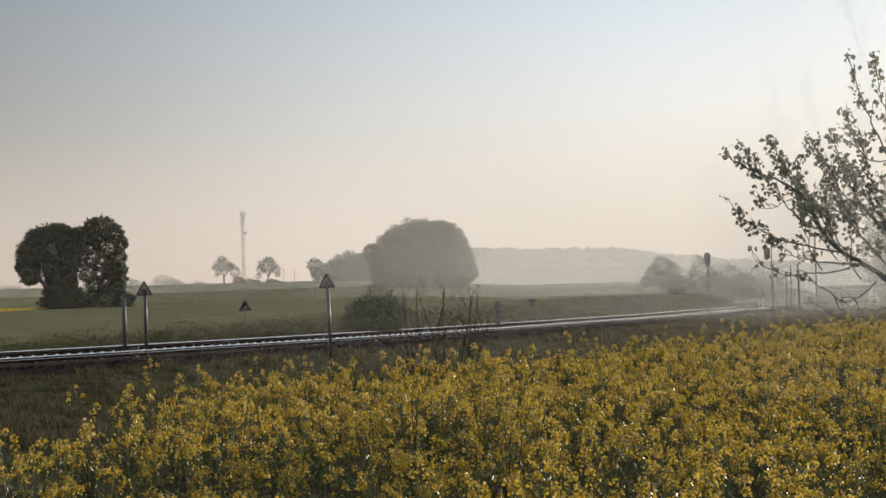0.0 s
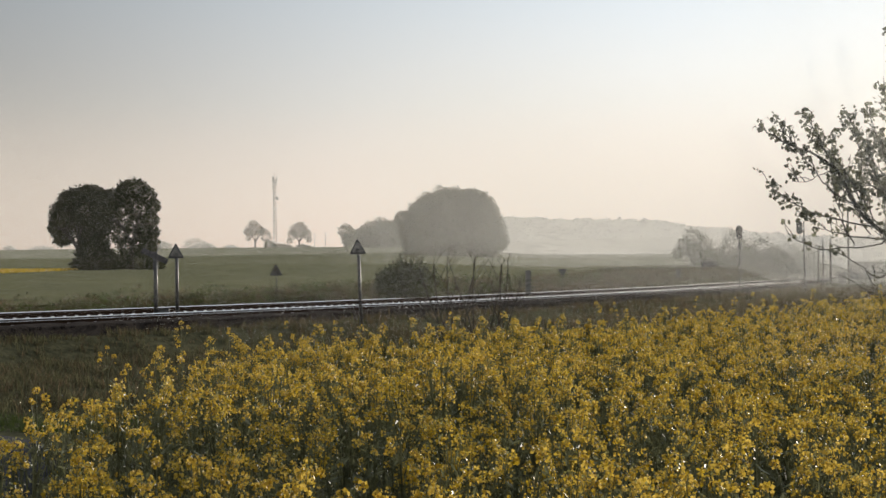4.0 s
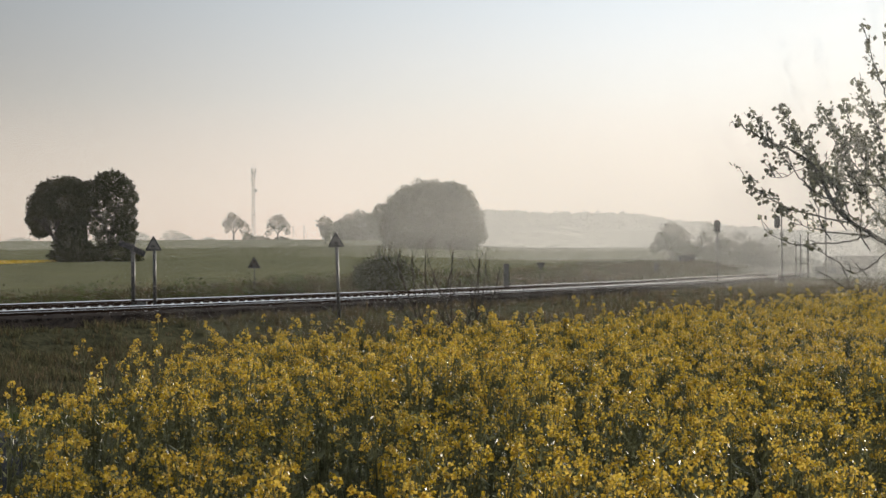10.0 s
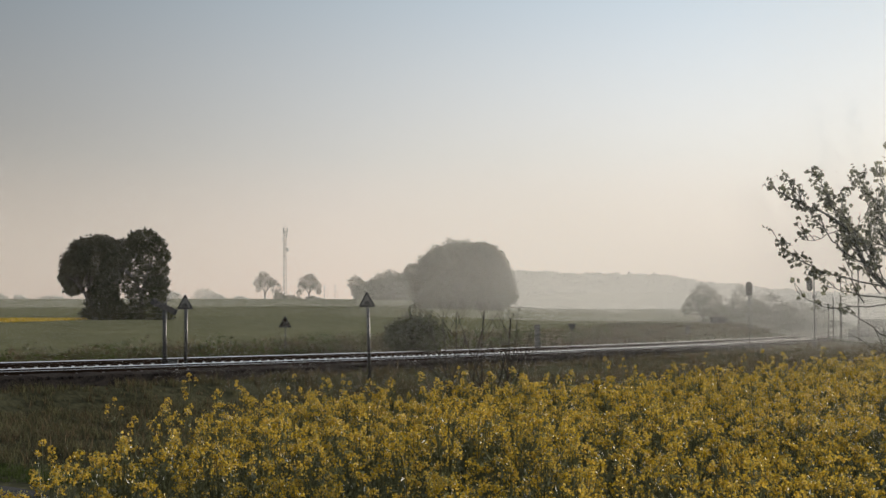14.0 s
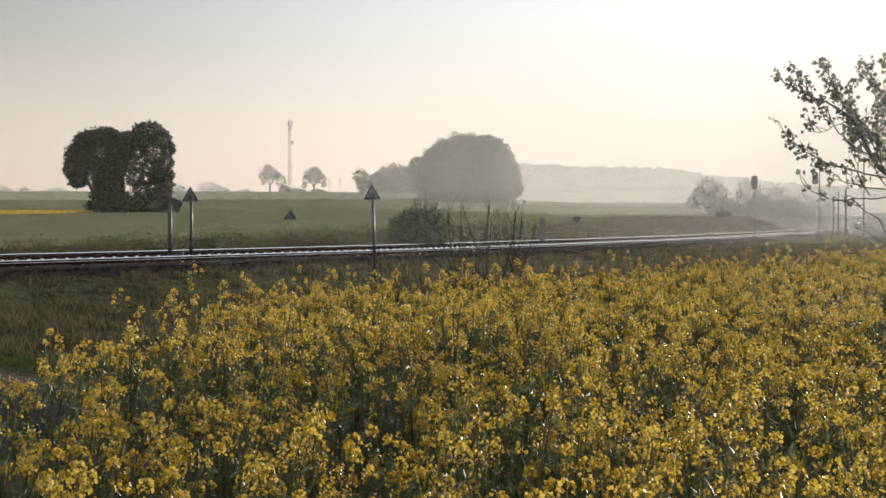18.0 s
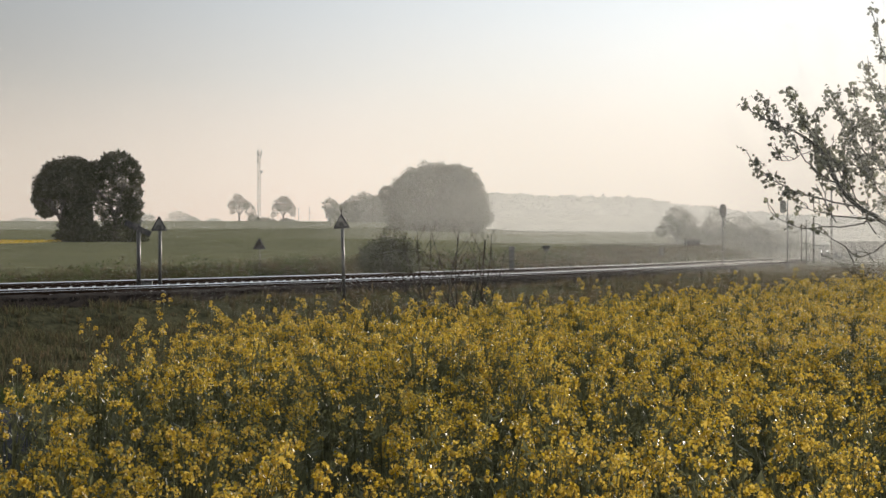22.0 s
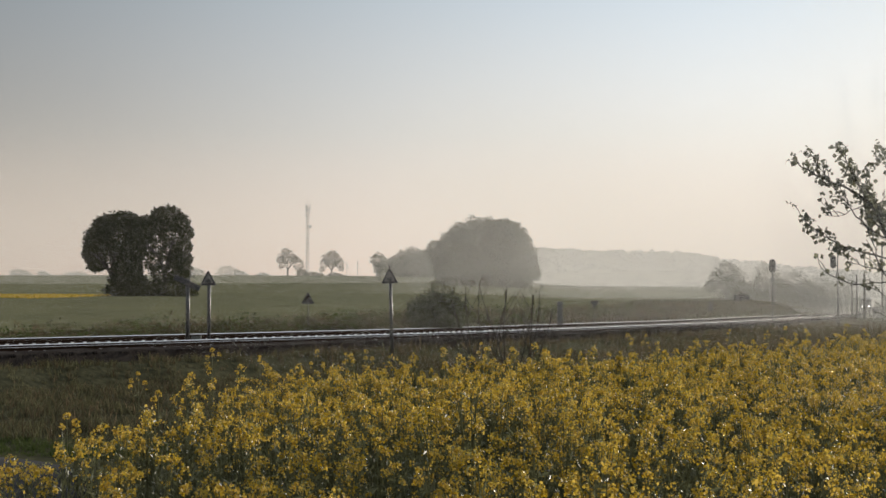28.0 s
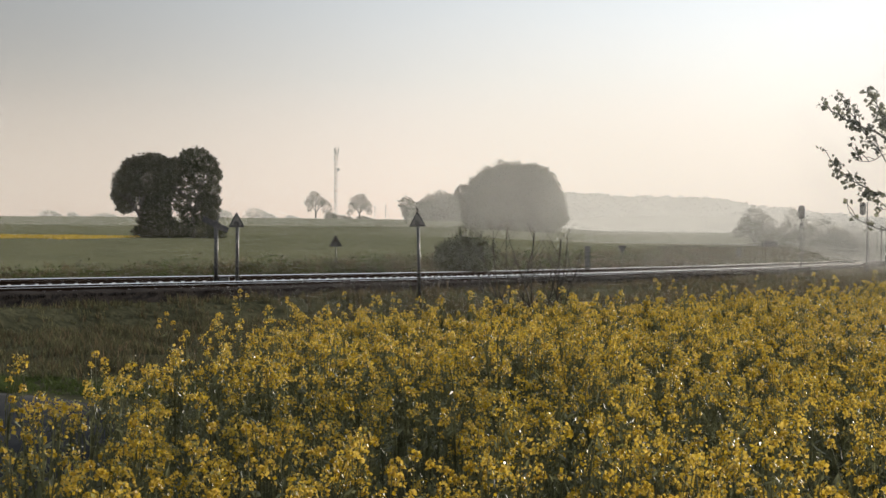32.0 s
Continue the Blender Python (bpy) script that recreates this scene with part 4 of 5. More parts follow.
limb([(7.60, 20.60, -0.2), (7.52, 20.60, 0.62), (7.36, 20.50, 1.11), (7.06, 20.40, 1.46), (6.90, 20.30, 1.61)], 0.09, 0.1, "trunk", 0, 0)
limb([(6.90, 20.30, 1.61), (5.80, 20.00, 2.49), (5.52, 19.90, 2.67), (5.24, 19.80, 2.80), (5.14, 19.80, 2.88), (5.00, 19.80, 3.06), (4.86, 19.70, 3.31), (4.81, 19.70, 3.44), (4.57, 19.60, 3.62), (4.06, 19.50, 3.82), (3.79, 19.40, 3.99)], 0.045, 0.006, twigs=22, skip=0.5)
limb([(5.24, 19.80, 2.80), (4.69, 19.60, 2.92), (4.40, 19.50, 2.98), (4.14, 19.40, 3.12), (3.92, 19.30, 3.26), (3.80, 19.30, 3.46)], 0.012, 0.004, twigs=16)
limb([(5.52, 19.90, 2.67), (5.27, 20.10, 2.69), (4.98, 20.20, 2.73), (4.80, 20.30, 2.79), (4.63, 20.40, 2.84)], 0.0132, 0.004, twigs=7, leafy=0.6)
limb([(5.52, 19.90, 2.67), (5.08, 19.60, 2.58), (4.66, 19.50, 2.57), (4.48, 19.40, 2.54), (4.29, 19.40, 2.62), (4.10, 19.40, 2.72), (4.08, 19.40, 2.90)], 0.012, 0.003, twigs=6, leafy=0.5)
limb([(5.69, 20.00, 2.47), (5.48, 19.80, 2.32), (5.19, 19.60, 2.20), (5.02, 19.50, 2.33), (4.88, 19.50, 2.42), (4.68, 19.50, 2.54)], 0.0096, 0.005, twigs=3, leafy=0.4)
limb([(5.02, 19.50, 2.33), (5.10, 19.50, 2.17), (5.10, 19.40, 1.99), (4.94, 19.30, 2.09), (4.79, 19.30, 2.24), (4.67, 19.30, 2.27)], 0.0072, 0.004, "bare_twig", 1, 0)
limb([(5.10, 19.40, 1.99), (5.25, 19.40, 2.03), (5.31, 19.40, 2.17), (5.25, 19.40, 2.30)], 0.006, 0.004, "bare_twig", 1, 0)
limb([(5.14, 19.80, 2.88), (5.10, 20.00, 3.13), (5.15, 20.10, 3.42), (5.17, 20.20, 3.71), (5.09, 20.20, 3.97), (5.05, 20.20, 4.18)], 0.012, 0.004, twigs=18)
limb([(6.39, 20.30, 2.10), (5.88, 20.20, 3.08), (5.68, 20.20, 3.26), (5.53, 20.30, 3.53), (5.41, 20.30, 3.82), (5.37, 20.40, 4.09), (5.29, 20.40, 4.29)], 0.021, 0.004, twigs=20)
limb([(6.75, 20.40, 2.30), (6.31, 20.40, 3.27), (6.05, 20.50, 3.94), (5.86, 20.50, 4.36), (5.70, 20.50, 4.78), (5.58, 20.50, 5.23)], 0.021, 0.004, twigs=22)
limb([(6.31, 20.40, 3.27), (6.10, 20.30, 4.09), (5.90, 20.30, 4.71), (5.84, 20.30, 5.23)], 0.0132, 0.004, twigs=16)
limb([(4.81, 19.70, 3.44), (4.61, 19.60, 3.46), (4.35, 19.50, 3.33), (4.19, 19.50, 3.35)], 0.0072, 0.003, twigs=5, leafy=0.5)
limb([(5.00, 19.80, 3.06), (4.73, 19.60, 3.19), (4.50, 19.50, 3.40), (4.28, 19.50, 3.69), (4.12, 19.40, 3.87), (3.98, 19.40, 4.10)], 0.0108, 0.003, twigs=15)
limb([(4.86, 19.70, 3.31), (4.69, 19.80, 3.62), (4.59, 19.90, 3.89), (4.47, 20.00, 4.18)], 0.0084, 0.003, twigs=15)
limb([(5.68, 20.20, 3.26), (5.37, 20.00, 3.27), (5.14, 19.90, 3.33)], 0.0084, 0.004, twigs=10)
limb([(6.05, 20.50, 3.94), (5.78, 20.40, 3.90), (5.59, 20.30, 4.11), (5.48, 20.30, 4.49)], 0.0096, 0.003, twigs=13)
limb([(5.88, 20.20, 3.08), (5.75, 20.10, 3.54), (5.63, 20.10, 3.95), (5.54, 20.00, 4.25)], 0.0096, 0.003, twigs=14)
limb([(7.06, 20.40, 1.46), (6.85, 20.50, 2.16), (6.75, 20.40, 2.30), (6.86, 20.60, 3.26), (6.79, 20.70, 4.25), (6.77, 20.70, 5.51)], 0.048, 0.008, "leader", 30)
for k in range(7):
    a = 0.5 - k * 0.5
    z0 = 2.3 + 0.4 * k
    limb([(6.8, 20.5, z0), (6.8 + 0.5 * math.cos(a), 20.5 + 0.6 * math.sin(a), z0 + 0.5), (6.8 + 1.1 * math.cos(a), 20.5 + 1.2 * math.sin(a), z0 + 1.2), (6.8 + 1.4 * math.cos(a), 20.5 + 1.6 * math.sin(a), z0 + 1.9)], 0.03, 0.004, twigs=16)
for k in range(26):
    a = Vector((random.uniform(5.0, 6.3), random.uniform(19.6, 20.6), random.uniform(2.45, 3.5)))
    limb([a, a + Vector((-0.12, 0.05, 0.16)), a + Vector((-0.22 + random.uniform(-0.1, 0.2), 0.1, 0.4)), a + Vector((-0.3 + random.uniform(-0.2, 0.3), 0.1, 0.66))], 0.009, 0.003, "side_limb", 9, skip=0.1)
v, f = leaf_quads(np.array([p[:] for p in LEAF_AT]), 0.06, 0.35, 0.9)
tagged(sheet("leaves", v, f, M_LEAF_NEAR, poplar), "small dark spring leaves against the light")

# ---- bare shrub before the line ----
shrub = thing("bare_shrub", 1.3, 49, 0.1, "bare twiggy shrub with dry upright shoots before the railway", "bush")


def shoot(bm, p, way, ln, r, forks):
    """A knotty upright shoot with forks that bend back to the light and a bud at every end."""
    segs = max(3, int(ln / 0.26))
    for k in range(segs):
        q = p + way * (ln / segs)
        rod(bm, p, q, r, r * 0.92, 5)
        if forks and k > 0 and random.random() < 0.5:
            side = random.choice((-1, 1))
            w = (way + Vector((side * random.uniform(0.5, 0.95), random.uniform(-0.4, 0.4), 0))).normalized()
            shoot(bm, q, w, min(ln * (1 - k / segs), 1.0) * random.uniform(0.5, 1.0), r * 0.66, forks - 1)
        if random.random() < 0.35:
            bmesh.ops.create_icosphere(bm, subdivisions=1, radius=r * 1.15, matrix=Matrix.Translation(q))
        p, r = q, r * 0.92
        way = (way + Vector((random.uniform(-0.12, 0.12), random.uniform(-0.1, 0.1), 0.16))).normalized()
    bmesh.ops.create_icosphere(bm, subdivisions=1, radius=0.013, matrix=Matrix.Translation(p) @ Matrix.Diagonal((1, 1, 2.4, 1)))


for k in range(10):
    u = -1 + 2 * k / 9
    bm = fresh()
    shoot(bm, Vector((u * 0.75 + random.uniform(-0.12, 0.12), random.uniform(-0.3, 0.3), -0.05)), Vector((u * 0.34 + random.uniform(-0.12, 0.12), random.uniform(-0.15, 0.15), 1)).normalized(),
          random.uniform(2.5, 3.2) * (1 - 0.12 * abs(u)), 0.025, 2)
    part("stem", bm, M_BARK, shrub)


# ---- grasses ----
def tufts(name, n, where, blade, width, material, label, per=6, lift=0.0):
    x, y = where(n)
    clump = np.sin(x * 1.3 + 2 * np.sin(y * 0.45)) * np.sin(y * 0.9 + 1.7 * np.sin(x * 0.6)) + 0.6 * np.sin(x * 3.1 + y * 1.7)
    ok = rng.random(n if len(x) == n else len(x)) < 0.35 + 0.5 * (clump > -0.1)
    x, y, clump = x[ok], y[ok], clump[ok]
    n = len(x)
    z = height(x, y) + lift
    m = n * per
    bx = np.repeat(x, per) + rng.normal(0, width * 4, m)
    by = np.repeat(y, per) + rng.normal(0, width * 4, m)
    bz = np.repeat(z, per) - 0.03
    ln = blade * rng.uniform(0.5, 1.25, m) * np.repeat(rng.uniform(0.6, 1.2, n) * (0.75 + 0.3 * np.clip(clump, -1, 1)), per)
    ang = rng.uniform(0, 6.283, m)
    lean = rng.uniform(0.1, 1.1, m)
    ox, oy = np.cos(ang) * width, np.sin(ang) * width
    tx, ty, tz = -np.sin(ang) * ln * lean, np.cos(ang) * ln * lean, ln
    base = np.stack([bx, by, bz], -1)
    o = np.stack([ox, oy, 0 * ox], -1)
    tip = np.stack([tx, ty, tz], -1)
    midp = np.stack([tx * 0.35, ty * 0.35, tz * 0.6], -1)
    v = np.stack([base - o, base + o, base + midp + o * 0.7, base + tip, base + midp - o * 0.7], 1)
    i = np.arange(m)[:, None] * 5
    q = i + np.array([0, 1, 2, 4])
    t3 = i + np.array([4, 2, 3, 3])
    # the tip triangle is closed by a fifth corner just beside it
    v = np.concatenate([v, (base + tip + o * 0.08)[:, None]], 1)
    i = np.arange(m)[:, None] * 6
    q, t3 = i + np.array([0, 1, 2, 4]), i + np.array([4, 2, 5, 3])
    tagged(sheet(name, v.reshape(-1, 3), np.concatenate([q, t3]), material), label, "grass", kind="stuff")


def bank_side(n):
    y = 22 + 44 * rng.random(n) ** 0.8
    x = rng.uniform(-0.34, 0.34, n) * y
    d = beyond(x, y)
    ok = (d < -1.3) & ~((y > 3) & (x > -4.2) & (y < 40 + 0.6 * x)) & ((x > -4) | (y > 28.6 + 0.12 * (-8 - x).clip(0)))
    return x[ok], y[ok]


def bank_right(n):
    y = rng.uniform(55, 165, n)
    d = rng.uniform(-14, -1.3, n)
    x = np.interp(y, FINE_Y, FINE_X) + d / np.interp(y, FINE_Y, NORMAL[:, 0])
    return x, y


def beyond_line(n):
    y = rng.uniform(62, 210, n)
    d = 8.2 + 9 * rng.random(n) ** 1.6
    x = np.interp(y, FINE_Y, FINE_X) + d / np.interp(y, FINE_Y, NORMAL[:, 0])
    return x, y


def beyond_right(n):
    x, y = beyond_line(n)
    ok = rng.random(n) < smooth_step(0.0, 14.0, x)
    return x[ok], y[ok]


def far_slope(n):
    y = rng.uniform(135, 262, n)
    d = 7.5 + 24 * rng.random(n) ** 1.2
    x = np.interp(y, FINE_Y, FINE_X) + d / np.interp(y, FINE_Y, NORMAL[:, 0])
    ok = x / y > 0.1
    return x[ok], y[ok]


def road_edge(n):
    x = rng.uniform(-16, -3.2, n)
    y = np.interp(x, [-22, -14, -9, -6.6, -5.0, -3.4], [28.8, 27.7, 27.0, 26.6, 25.6, 23.0]) + rng.uniform(-0.3, 2.3, n)
    return x, y


tufts("meadow_grass", 30000, bank_side, 0.26, 0.012, M_GRASS, "rough dark green grass below the railway bank")
tufts("dry_stems", 14000, bank_side, 0.3, 0.012, M_DRYGRASS, "dry brown grass stems on the railway bank", 4)
tufts("bank_grass", 9000, bank_right, 0.45, 0.016, M_DRYGRASS, "brownish grass on the railway bank", 5)
tufts("bank_green", 7000, bank_right, 0.4, 0.016, M_GRASS, "green grass on the railway bank", 5)
tufts("verge_grass", 9000, beyond_line, 0.4, 0.04, M_GRASS, "rank dark grass beyond the tracks", 5)
tufts("verge_dry", 5000, beyond_line, 0.42, 0.03, M_DRYGRASS, "dry grass beyond the tracks", 4)
tufts("verge_brown", 15000, beyond_right, 0.45, 0.035, M_DRYGRASS, "brownish grass beyond the tracks", 4)
tufts("slope_grass", 9000, far_slope, 0.45, 0.06, M_GRASS, "grass on the slope below the thicket", 5)
tufts("slope_dry", 5000, far_slope, 0.45, 0.05, M_DRYGRASS, "dry grass on the slope below the thicket", 4)
# low weedy mounds that edge the corn
bumps = []
for k in range(330):
    yy = 58 + 75 * (k / 330) ** 1.3 + random.uniform(-0.4, 0.4)
    dd = random.uniform(8.6, 12.5)
    xx = float(np.interp(yy, FINE_Y, FINE_X) + dd / np.interp(yy, FINE_Y, NORMAL[:, 0]))
    bumps.append((xx, yy, float(height(xx, yy)) + 0.1, random.uniform(0.5, 1.2), random.uniform(0.4, 0.9), random.uniform(0.45, 0.95)))
for first, step, count, material, label in ((0, 3, 17000, M_DRYGRASS, "low brownish weeds in mounds beyond the tracks"), (1, 3, 18000, M_GRASS, "low dark green weeds in mounds beyond the tracks"), (2, 3, 18000, M_VERGE, "low fresh green weeds in mounds beyond the tracks")):
    c = crown_points(bumps[first::step], count, 0.3)
    c = c[c[:, 2] > height(c[:, 0], c[:, 1])]
    v, f = leaf_quads(c, 0.12, 0.5, 0.5)
    tagged(sheet("verge_weeds", v, f, material), label, "weeds", kind="stuff")
tufts("road_verge", 5000, road_edge, 0.16, 0.007, M_VERGE, "short bright grass along the road's edge", 6)

# a far strip of rape in flower and a dark ditch line in the fields
n = 12000
x, y = rng.uniform(-110, -46.5, n), rng.uniform(194, 226, n)
v, f = leaf_quads(np.stack([x, y, height(x, y) + 0.3 + 0.2 * rng.random(n)], -1), 0.32)
tagged(sheet("far_rape_strip", v, f, M_PETAL), "far yellow strip of flowering rape beside the field trees", "crops", kind="stuff")
n = 2500
x = rng.uniform(-34, 4, n)
y = 205 - 0.25 * x + rng.uniform(-1.5, 1.5, n)
v, f = leaf_quads(np.stack([x, y, height(x, y) + 0.15 * rng.random(n)], -1), 0.3)
tagged(sheet("field_ditch_growth", v, f, M_LEAF), "dark low growth along a field ditch", "bushes", kind="stuff")


# ---- the rape field ----
def field_edge(x, y):
    """True inside the flowering field."""
    left = np.interp(y, [-10, 9, 12, 15, 20, 26], [-3.7, -3.7, -3.6, -3.3, -3.1, -2.85])
    back = np.interp(x, [-4, -2.5, -0.8, 1.25, 3.85, 7.6, 12.4, 20], [23.5, 26, 28.7, 31.2, 35.5, 42.5, 51.5, 62])
    return (x > left + 0.22 * np.sin(y * 1.7)) & (y < back + 0.7 * np.sin(x * 2.3))


def ribbons(a, b, wide):
    """Two crossed slim ribbons from every a to its b."""
    out = []
    for ang in (0.4, 2.0):
        o = np.array([wide * math.cos(ang), wide * math.sin(ang), 0])
        out.append(np.stack([a - o, a + o, b + o * 0.7, b - o * 0.7], 1))
    return np.concatenate(out).reshape(-1, 3)


def rape(name, y0, y1, per_m2, heads, flowers, size, label, wide=(-0.30, 0.33)):
    area = (wide[1] - wide[0]) * (y1 * y1 - y0 * y0) / 2
    n = int(area * per_m2)
    y = np.sqrt(rng.uniform(y0 * y0, y1 * y1, n))
    x = rng.uniform(*wide, n) * y
    ok = field_edge(x, y) & (rng.random(n) < 0.6 + 0.4 * smooth_step(-3.5, -2.4, x))
    x, y = x[ok], y[ok]
    n = len(x)
    tall = 1.19 + 0.085 * rng.normal(size=n) + 0.06 * np.sin(x * 1.9 + y * 0.7) * np.sin(y * 1.1 - x)
    tall += rng.uniform(0.1, 0.34, n) * (rng.random(n) < 0.09)
    lean = rng.normal(0, 0.07, (n, 2))
    m = n * heads
    rank = np.tile(np.arange(heads), n)
    rp = lambda a: np.repeat(a, heads, axis=0)
    # the top head stands alone, the next crowd round it, the lowest stand apart
    reach = np.where(rank == 0, 0.01, np.where(rank < 4, 0.05, 0.12)) * rng.uniform(0.6, 1.3, m)
    a = rng.uniform(0, 6.283, m)
    axis = np.stack([rp(x), rp(y)], -1)
    hxy = axis + rp(lean) + np.stack([np.cos(a), np.sin(a)], -1) * reach[:, None]
    hz = rp(tall) - np.abs(rng.normal(0, 1, m)) * np.where(rank < 4, 0.06, 0.22) * (rank > 0) + height(hxy[:, 0], hxy[:, 1])
    head = np.concatenate([hxy, hz[:, None]], 1)
    # each branch leaves the stem low, swings out and turns up under its head
    elbow = np.concatenate([axis + rp(lean) * 0.6 + (hxy - axis - rp(lean)) * 0.85, (hz - rng.uniform(0.12, 0.24, m))[:, None]], 1)
    root = np.concatenate([axis + rp(lean) * 0.3, (hz - rng.uniform(0.4, 0.6, m))[:, None]], 1)
    foot = np.stack([x, y, height(x, y)], -1)
    knee = np.stack([x + lean[:, 0] * 0.4, y + lean[:, 1] * 0.4, height(x, y) + tall - 0.4], -1)
    w = 0.003 + 0.00008 * y1
    sv = np.concatenate([ribbons(root, elbow, w), ribbons(elbow, head, w * 0.8), ribbons(foot, knee, w * 1.6)])
    # open flowers in a dome round the tip, a few left below it
    k = m * flowers
    fl = lambda b: np.repeat(b, flowers, axis=0)
    R = fl(rng.uniform(0.024, 0.044, m) * rp(rng.uniform(0.75, 1.2, n)) * np.where(rank < 4, 1.0, 0.85))
    a, cp = rng.uniform(0, 6.283, k), rng.uniform(-0.45, 0.95, k)
    sp = np.sqrt(1 - cp * cp)
    low = (rng.random(k) < 0.1) * rng.uniform(0.5, 3.2, k)
    c = fl(head) + np.stack([R * sp * np.cos(a), R * sp * np.sin(a), R * (1.25 * cp - low)], -1) * rng.uniform(0.75, 1.08, k)[:, None]
    pv, _ = leaf_quads(c, size * fl(rng.uniform(0.8, 1.15, m)), 0.25, 0.95)
    # green buds at the tip
    b = np.repeat(head, 5, axis=0) + np.stack([rng.normal(0, 0.012, 5 * m), rng.normal(0, 0.012, 5 * m), rng.uniform(-0.01, 0.055, 5 * m)], -1)
    bv, _ = leaf_quads(b, size * 0.75, 0.3, 0.8)
    # unripe pods and small stem leaves under the flowers
    r2 = 7
    a, down = rng.uniform(0, 6.283, m * r2), rng.uniform(0.05, 0.42, m * r2)
    c2 = np.repeat(head, r2, axis=0) + np.stack([0.035 * np.cos(a), 0.035 * np.sin(a), -down], -1)
    lv, _ = leaf_quads(c2, 0.05 + size * 0.5, 0.5, 0.26)
    # broad low leaves that close the stand
    n4 = n * 5
    c4 = np.stack([np.repeat(x, 5) + rng.normal(0, 0.1, n4), np.repeat(y, 5) + rng.normal(0, 0.1, n4), rng.uniform(0.1, 0.85, n4)], -1)
    wv, _ = leaf_quads(c4, 0.15, 0.45, 0.45)
    v = np.concatenate([sv, pv, lv, bv, wv])
    f = np.arange(len(v)).reshape(-1, 4)
    index = np.concatenate([np.full(len(q) // 4, i) for q, i in ((sv, 1), (pv, 0), (lv, 1), (bv, 2), (wv, 1))])
    tagged(sheet(name, v, f, [M_PETAL, M_STALK, M_BUD], None, index), label, "rape crop", kind="stuff")


rape("rape_field_near", 4.5, 14, 8.0, 6, 15, 0.0215, "tall flowering oilseed rape with golden heads on dark stalks")
rape("rape_field_middle", 14, 26, 10.5, 5, 14, 0.0245, "flowering oilseed rape, dense and golden")
rape("rape_field_far", 26, 62, 11, 4, 10, 0.032, "far edge of the flowering rape field")


# single tall plants along the ragged edge of the field
def rape_plant(x, y, h, heads, label="single tall rape plant with golden flower heads at the field's edge", group="rape plants along the field edge"):
    t = thing("rape_plant", x, y, float(height(x, y)), label, "rape plant", group)
    bm = fresh()
    rod(bm, (0, 0, -0.05), (0.02, 0, h * 0.5), 0.007, 0.006, 6)
    rod(bm, (0.02, 0, h * 0.5), (0, 0, h), 0.006, 0.003, 6)
    tips = [(0, 0, h)]
    for k in range(heads - 1):
        a, z0 = random.uniform(0, 6.283), h * random.uniform(0.55, 0.8)
        tip = (0.11 * math.cos(a), 0.11 * math.sin(a), h - random.uniform(0.05, 0.28))
        rod(bm, (0.01, 0, min(z0, tip[2] - 0.1)), tip, 0.004, 0.002, 5)
        tips.append(tip)
    part("stalk", bm, M_STALK, t)
    for tx, ty, tz in tips:
        k = random.randint(20, 34)
        a, cp = rng.uniform(0, 6.283, k), rng.uniform(-0.5, 0.95, k)
        rr = random.uniform(0.024, 0.04)
        sp = np.sqrt(1 - cp * cp) * rr
        v, f = leaf_quads(np.stack([tx + sp * np.cos(a), ty + sp * np.sin(a), tz + 1.25 * rr * cp - 0.08 * (rng.random(k) < 0.12)], -1), 0.023, 0.3, 0.95)
        tagged(sheet("flower_head", v, f, M_PETAL, t), "golden flower head", kind="stuff")
    k = 16
    a = rng.uniform(0, 6.283, k)
    v, f = leaf_quads(np.stack([0.05 * np.cos(a), 0.05 * np.sin(a), rng.uniform(0.2, h * 0.85, k)], -1), 0.1, 0.5, 0.3)
    sheet("leaves", v, f, M_STALK, t)


for x, y, h, k in ((-3.75, 25.6, 1.58, 5), (-3.5, 22.0, 1.42, 4), (-3.3, 18.5, 1.35, 4), (-2.4, 28.4, 1.55, 4), (-1.7, 30.5, 1.5, 4), (-3.3, 14.2, 1.38, 5), (-3.2, 11.6, 1.3, 4), (3.8, 38.6, 1.6, 4),
                   (4.3, 39.4, 1.58, 4), (-2.0, 29.6, 1.5, 4), (0.4, 33.2, 1.52, 4), (7.2, 45.5, 1.56, 3), (8.6, 47.6, 1.55, 4), (-3.2, 27.0, 1.45, 4), (-4.3, 22.6, 1.4, 4)):
    rape_plant(x, y, h, k)

# dew on the crop, glinting against the sun
n = 3600
y = np.sqrt(rng.uniform(5.5 ** 2, 30 ** 2, n))
x = rng.uniform(-0.28, 0.31, n) * y
ok = field_edge(x, y)
x, y = x[ok], y[ok]
n = len(x)
dz = height(x, y) + rng.uniform(0.95, 1.4, n)
v = octa[None] * rng.uniform(0.0015, 0.003, (n, 1, 1)) + np.stack([x, y, dz], -1)[:, None]
tagged(sheet("dewdrops", v.reshape(-1, 3), (np.arange(n)[:, None, None] * len(octa) + f_octa).reshape(-1, 3), M_DEW, smooth=True), "glinting dewdrops on the flowering rape", "dew", kind="stuff")

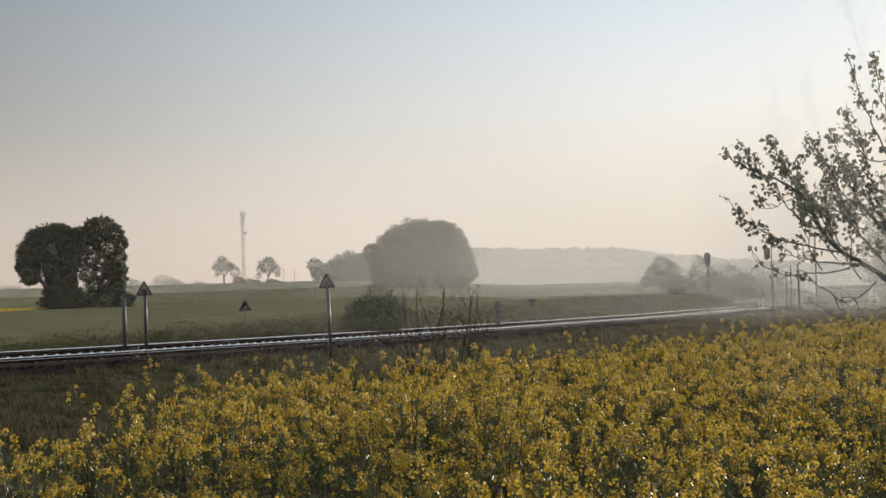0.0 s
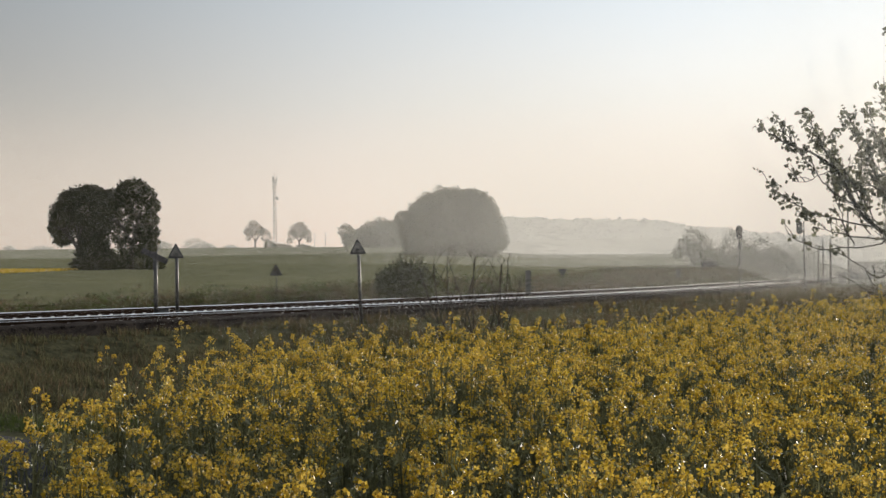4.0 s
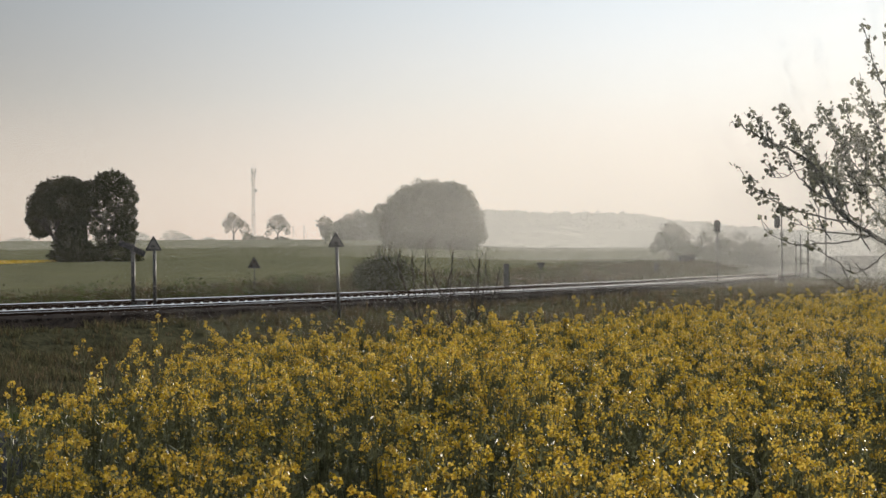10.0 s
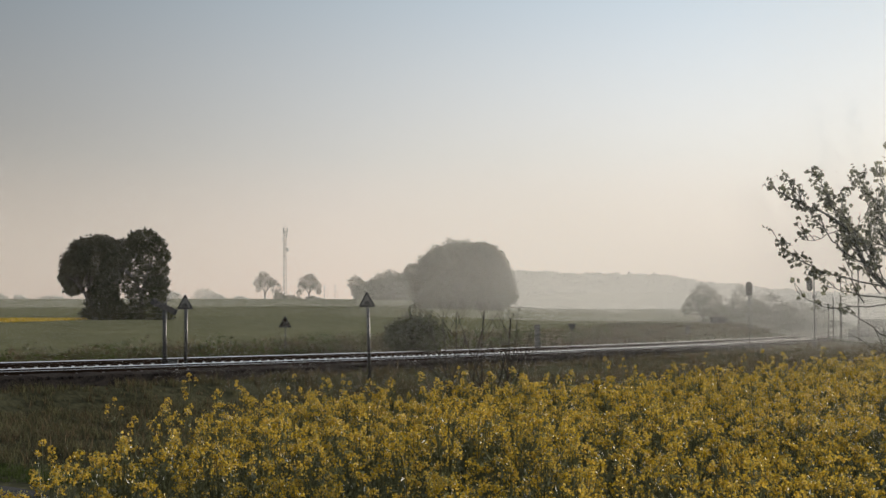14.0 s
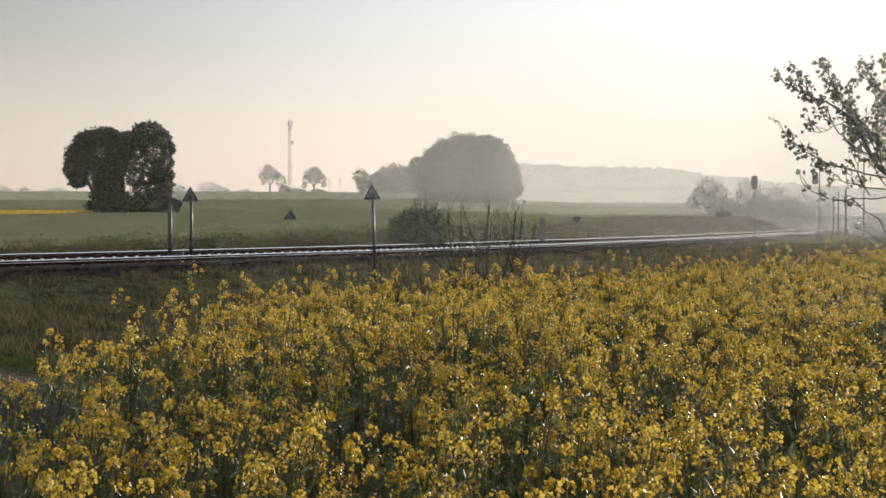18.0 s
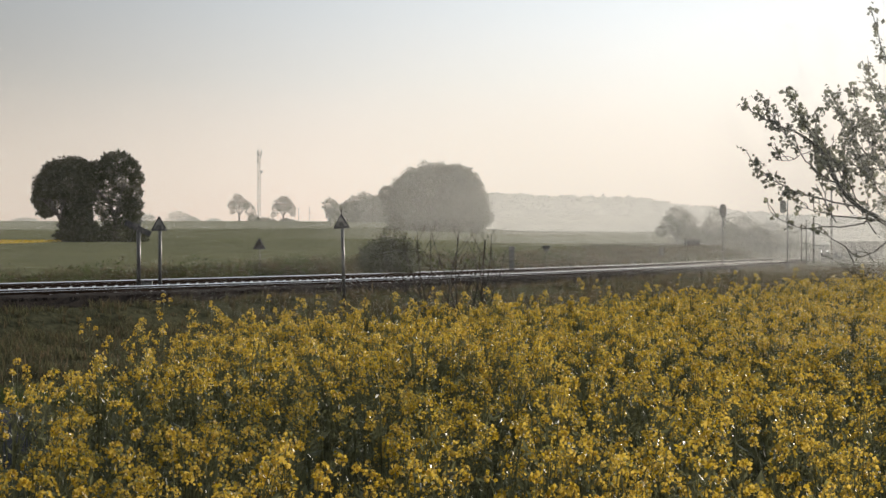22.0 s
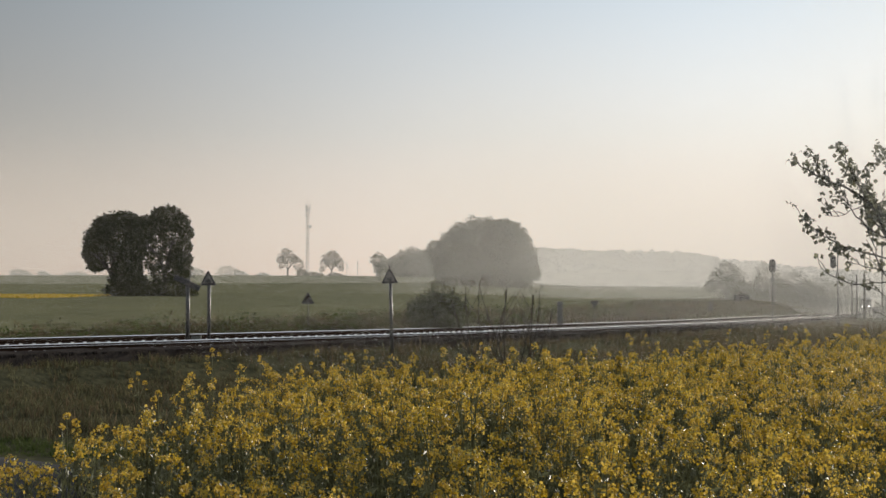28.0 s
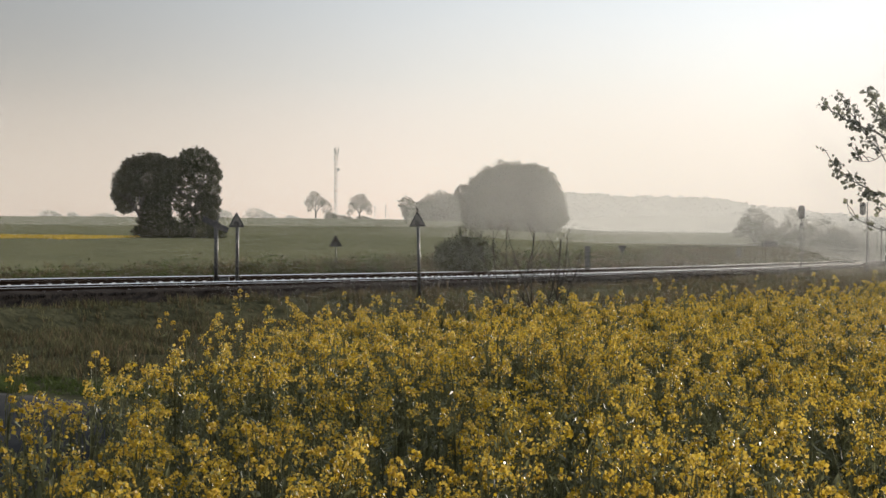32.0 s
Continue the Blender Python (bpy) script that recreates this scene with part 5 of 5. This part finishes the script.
# the nearest plants of the stand, one by one
first = {o.name for o in bpy.data.objects}
for h, k in ((1.34, 5), (1.26, 4), (1.4, 6), (1.3, 5)):
    rape_plant(0, 4.6, h, k, "rape plant with golden heads in the front of the field", "front rape plants")
models = [o for o in bpy.data.objects if o.name not in first and o.parent is None]
for i, o in enumerate(models):
    o.matrix_world = pose(-1.2 + 0.75 * i, 5.6 + 0.3 * (i % 2), 0, 0, 0, 40 * i)
for i in range(60):
    y = 5.4 + 4.6 * ((i * 0.618) % 1.0)
    x = (-0.29 + 0.6 * ((i * 0.7549 + 0.1) % 1.0)) * y
    copy_thing(models[i % 4], pose(x, y, float(height(x, y)) - random.uniform(0, 0.16), random.uniform(-5, 5), random.uniform(-5, 5), random.uniform(0, 360)))

# ---- the oncoming train ----
train = thing("train", 0, 0, 0, "dark railcar with lit headlamps coming round the bend", "train")
bm = fresh()
box(bm, 0, 0, 2.0, 2.9, 22, 2.6, bevel=0.25)
part("body", bm, M_TRAIN, train)
part("roof", box(fresh(), 0, 0.2, 3.45, 2.6, 21, 0.5, bevel=0.2), M_TRAINROOF, train, "pale roof that catches the sun")
part("underframe", box(fresh(), 0, 0, 0.65, 2.5, 20.5, 0.5, bevel=0.05), M_DARKPAINT, train)
part("windscreen", box(fresh(), 0, -11.0, 2.5, 2.2, 0.1, 0.9, bevel=0.04), M_GLASS, train)
part("buffer_beam", box(fresh(), 0, -11.05, 0.95, 2.5, 0.2, 0.4, bevel=0.03), M_DARKPAINT, train)
for x, z in ((-0.8, 1.4), (0.8, 1.4), (-0.35, 2.95), (0.55, 2.95)):
    part("headlamp", rod(fresh(), (x, -11.0, z), (x, -11.12, z), 0.14 if z < 2 else 0.1, n=14), M_LAMP if z < 2 else M_GREYPAINT, train, "lit headlamp" if z < 2 else "unlit upper lamp")
for x in (-0.85, 0.85):
    part("buffer", rod(fresh(), (x, -11.1, 1.0), (x, -11.6, 1.0), 0.12, 0.2, 12), M_DARKPAINT, train)
for y in (-7.5, -5, 5, 7.5):
    for x in (-0.72, 0.72):
        part("wheel", rod(fresh(), (x - 0.07, y, 0.46), (x + 0.07, y, 0.46), 0.46, n=20), M_RUST, train)


# ---- a small bird that flies up from the grass and settles on the leaning sign ----
M_BIRD = mat("bird_plumage", (0.03, 0.026, 0.022), (0.075, 0.064, 0.05), 30.0, 0.8, bump=0.1)


def blob(x, y, z, sx, sy, sz, tilt=0):
    bm = fresh()
    bmesh.ops.create_icosphere(bm, subdivisions=2, radius=1, matrix=Matrix.Translation((x, y, z)) @ pose(0, 0, 0, 0, tilt, 0) @ Matrix.Diagonal((sx, sy, sz, 1)))
    return bm


PERCH = tall_sign.matrix_world @ Vector((0, -0.024, 3.045))
bird = thing("bird", 0, 0, 0, "small dark brown songbird perched upright on a railway sign", "bird")
part("body", blob(0, 0, 0.075, 0.04, 0.036, 0.062, -24), M_BIRD, bird, smooth=True)
part("head", blob(-0.028, 0, 0.137, 0.027, 0.024, 0.025), M_BIRD, bird, smooth=True)
part("beak", rod(fresh(), (-0.05, 0, 0.137), (-0.072, 0, 0.133), 0.006, 0.001, 6), M_DARKPAINT, bird, "short dark beak")
part("tail", box(fresh(), 0.052, 0, 0.012, 0.016, 0.026, 0.075, Matrix.Translation((0.052, 0, 0.012)) @ pose(0, 0, 0, 0, -36, 0) @ Matrix.Translation((-0.052, 0, -0.012)), 0.004), M_BIRD, bird)
for e in (-1, 1):
    part("wing", blob(0.012, e * 0.033, 0.08, 0.026, 0.01, 0.055, -30), M_BIRD, bird, smooth=True)
    part("leg", rod(fresh(), (0.0, e * 0.012, 0.03), (-0.004, e * 0.012, -0.002), 0.003, n=5), M_DARKPAINT, bird)


def motions():
    rows = []
    for t, y in ((0, 745), (5, 691), (10, 637), (15, 581), (20, 526), (24, 481), (28, 436), (32, 392)):
        s = s_at(y)
        x, yy, z = on_track(s, 0.7175)
        n = (np.interp(s, ALONG, NORMAL[:, 0]), np.interp(s, ALONG, NORMAL[:, 1]))
        rows.append((t, pose(float(x), float(yy), float(z), 0, 0, math.degrees(math.atan2(-n[1], -n[0])))))
    walk(train, rows)
    px, py, pz = PERCH
    walk(bird, [(t, pose(px + dx, py, pz + dz, 0, roll, 0)) for t, dx, dz, roll in (
        (0, 3.6, -3.45, 0), (19.6, 3.6, -3.45, 0), (20.1, 2.1, -1.5, 25), (20.4, 1.3, -0.85, 35), (20.6, 0.7, -0.42, 35), (20.8, 0.2, -0.03, 20), (20.95, 0, 0, 0), (32, 0, 0, 0))])


motions()
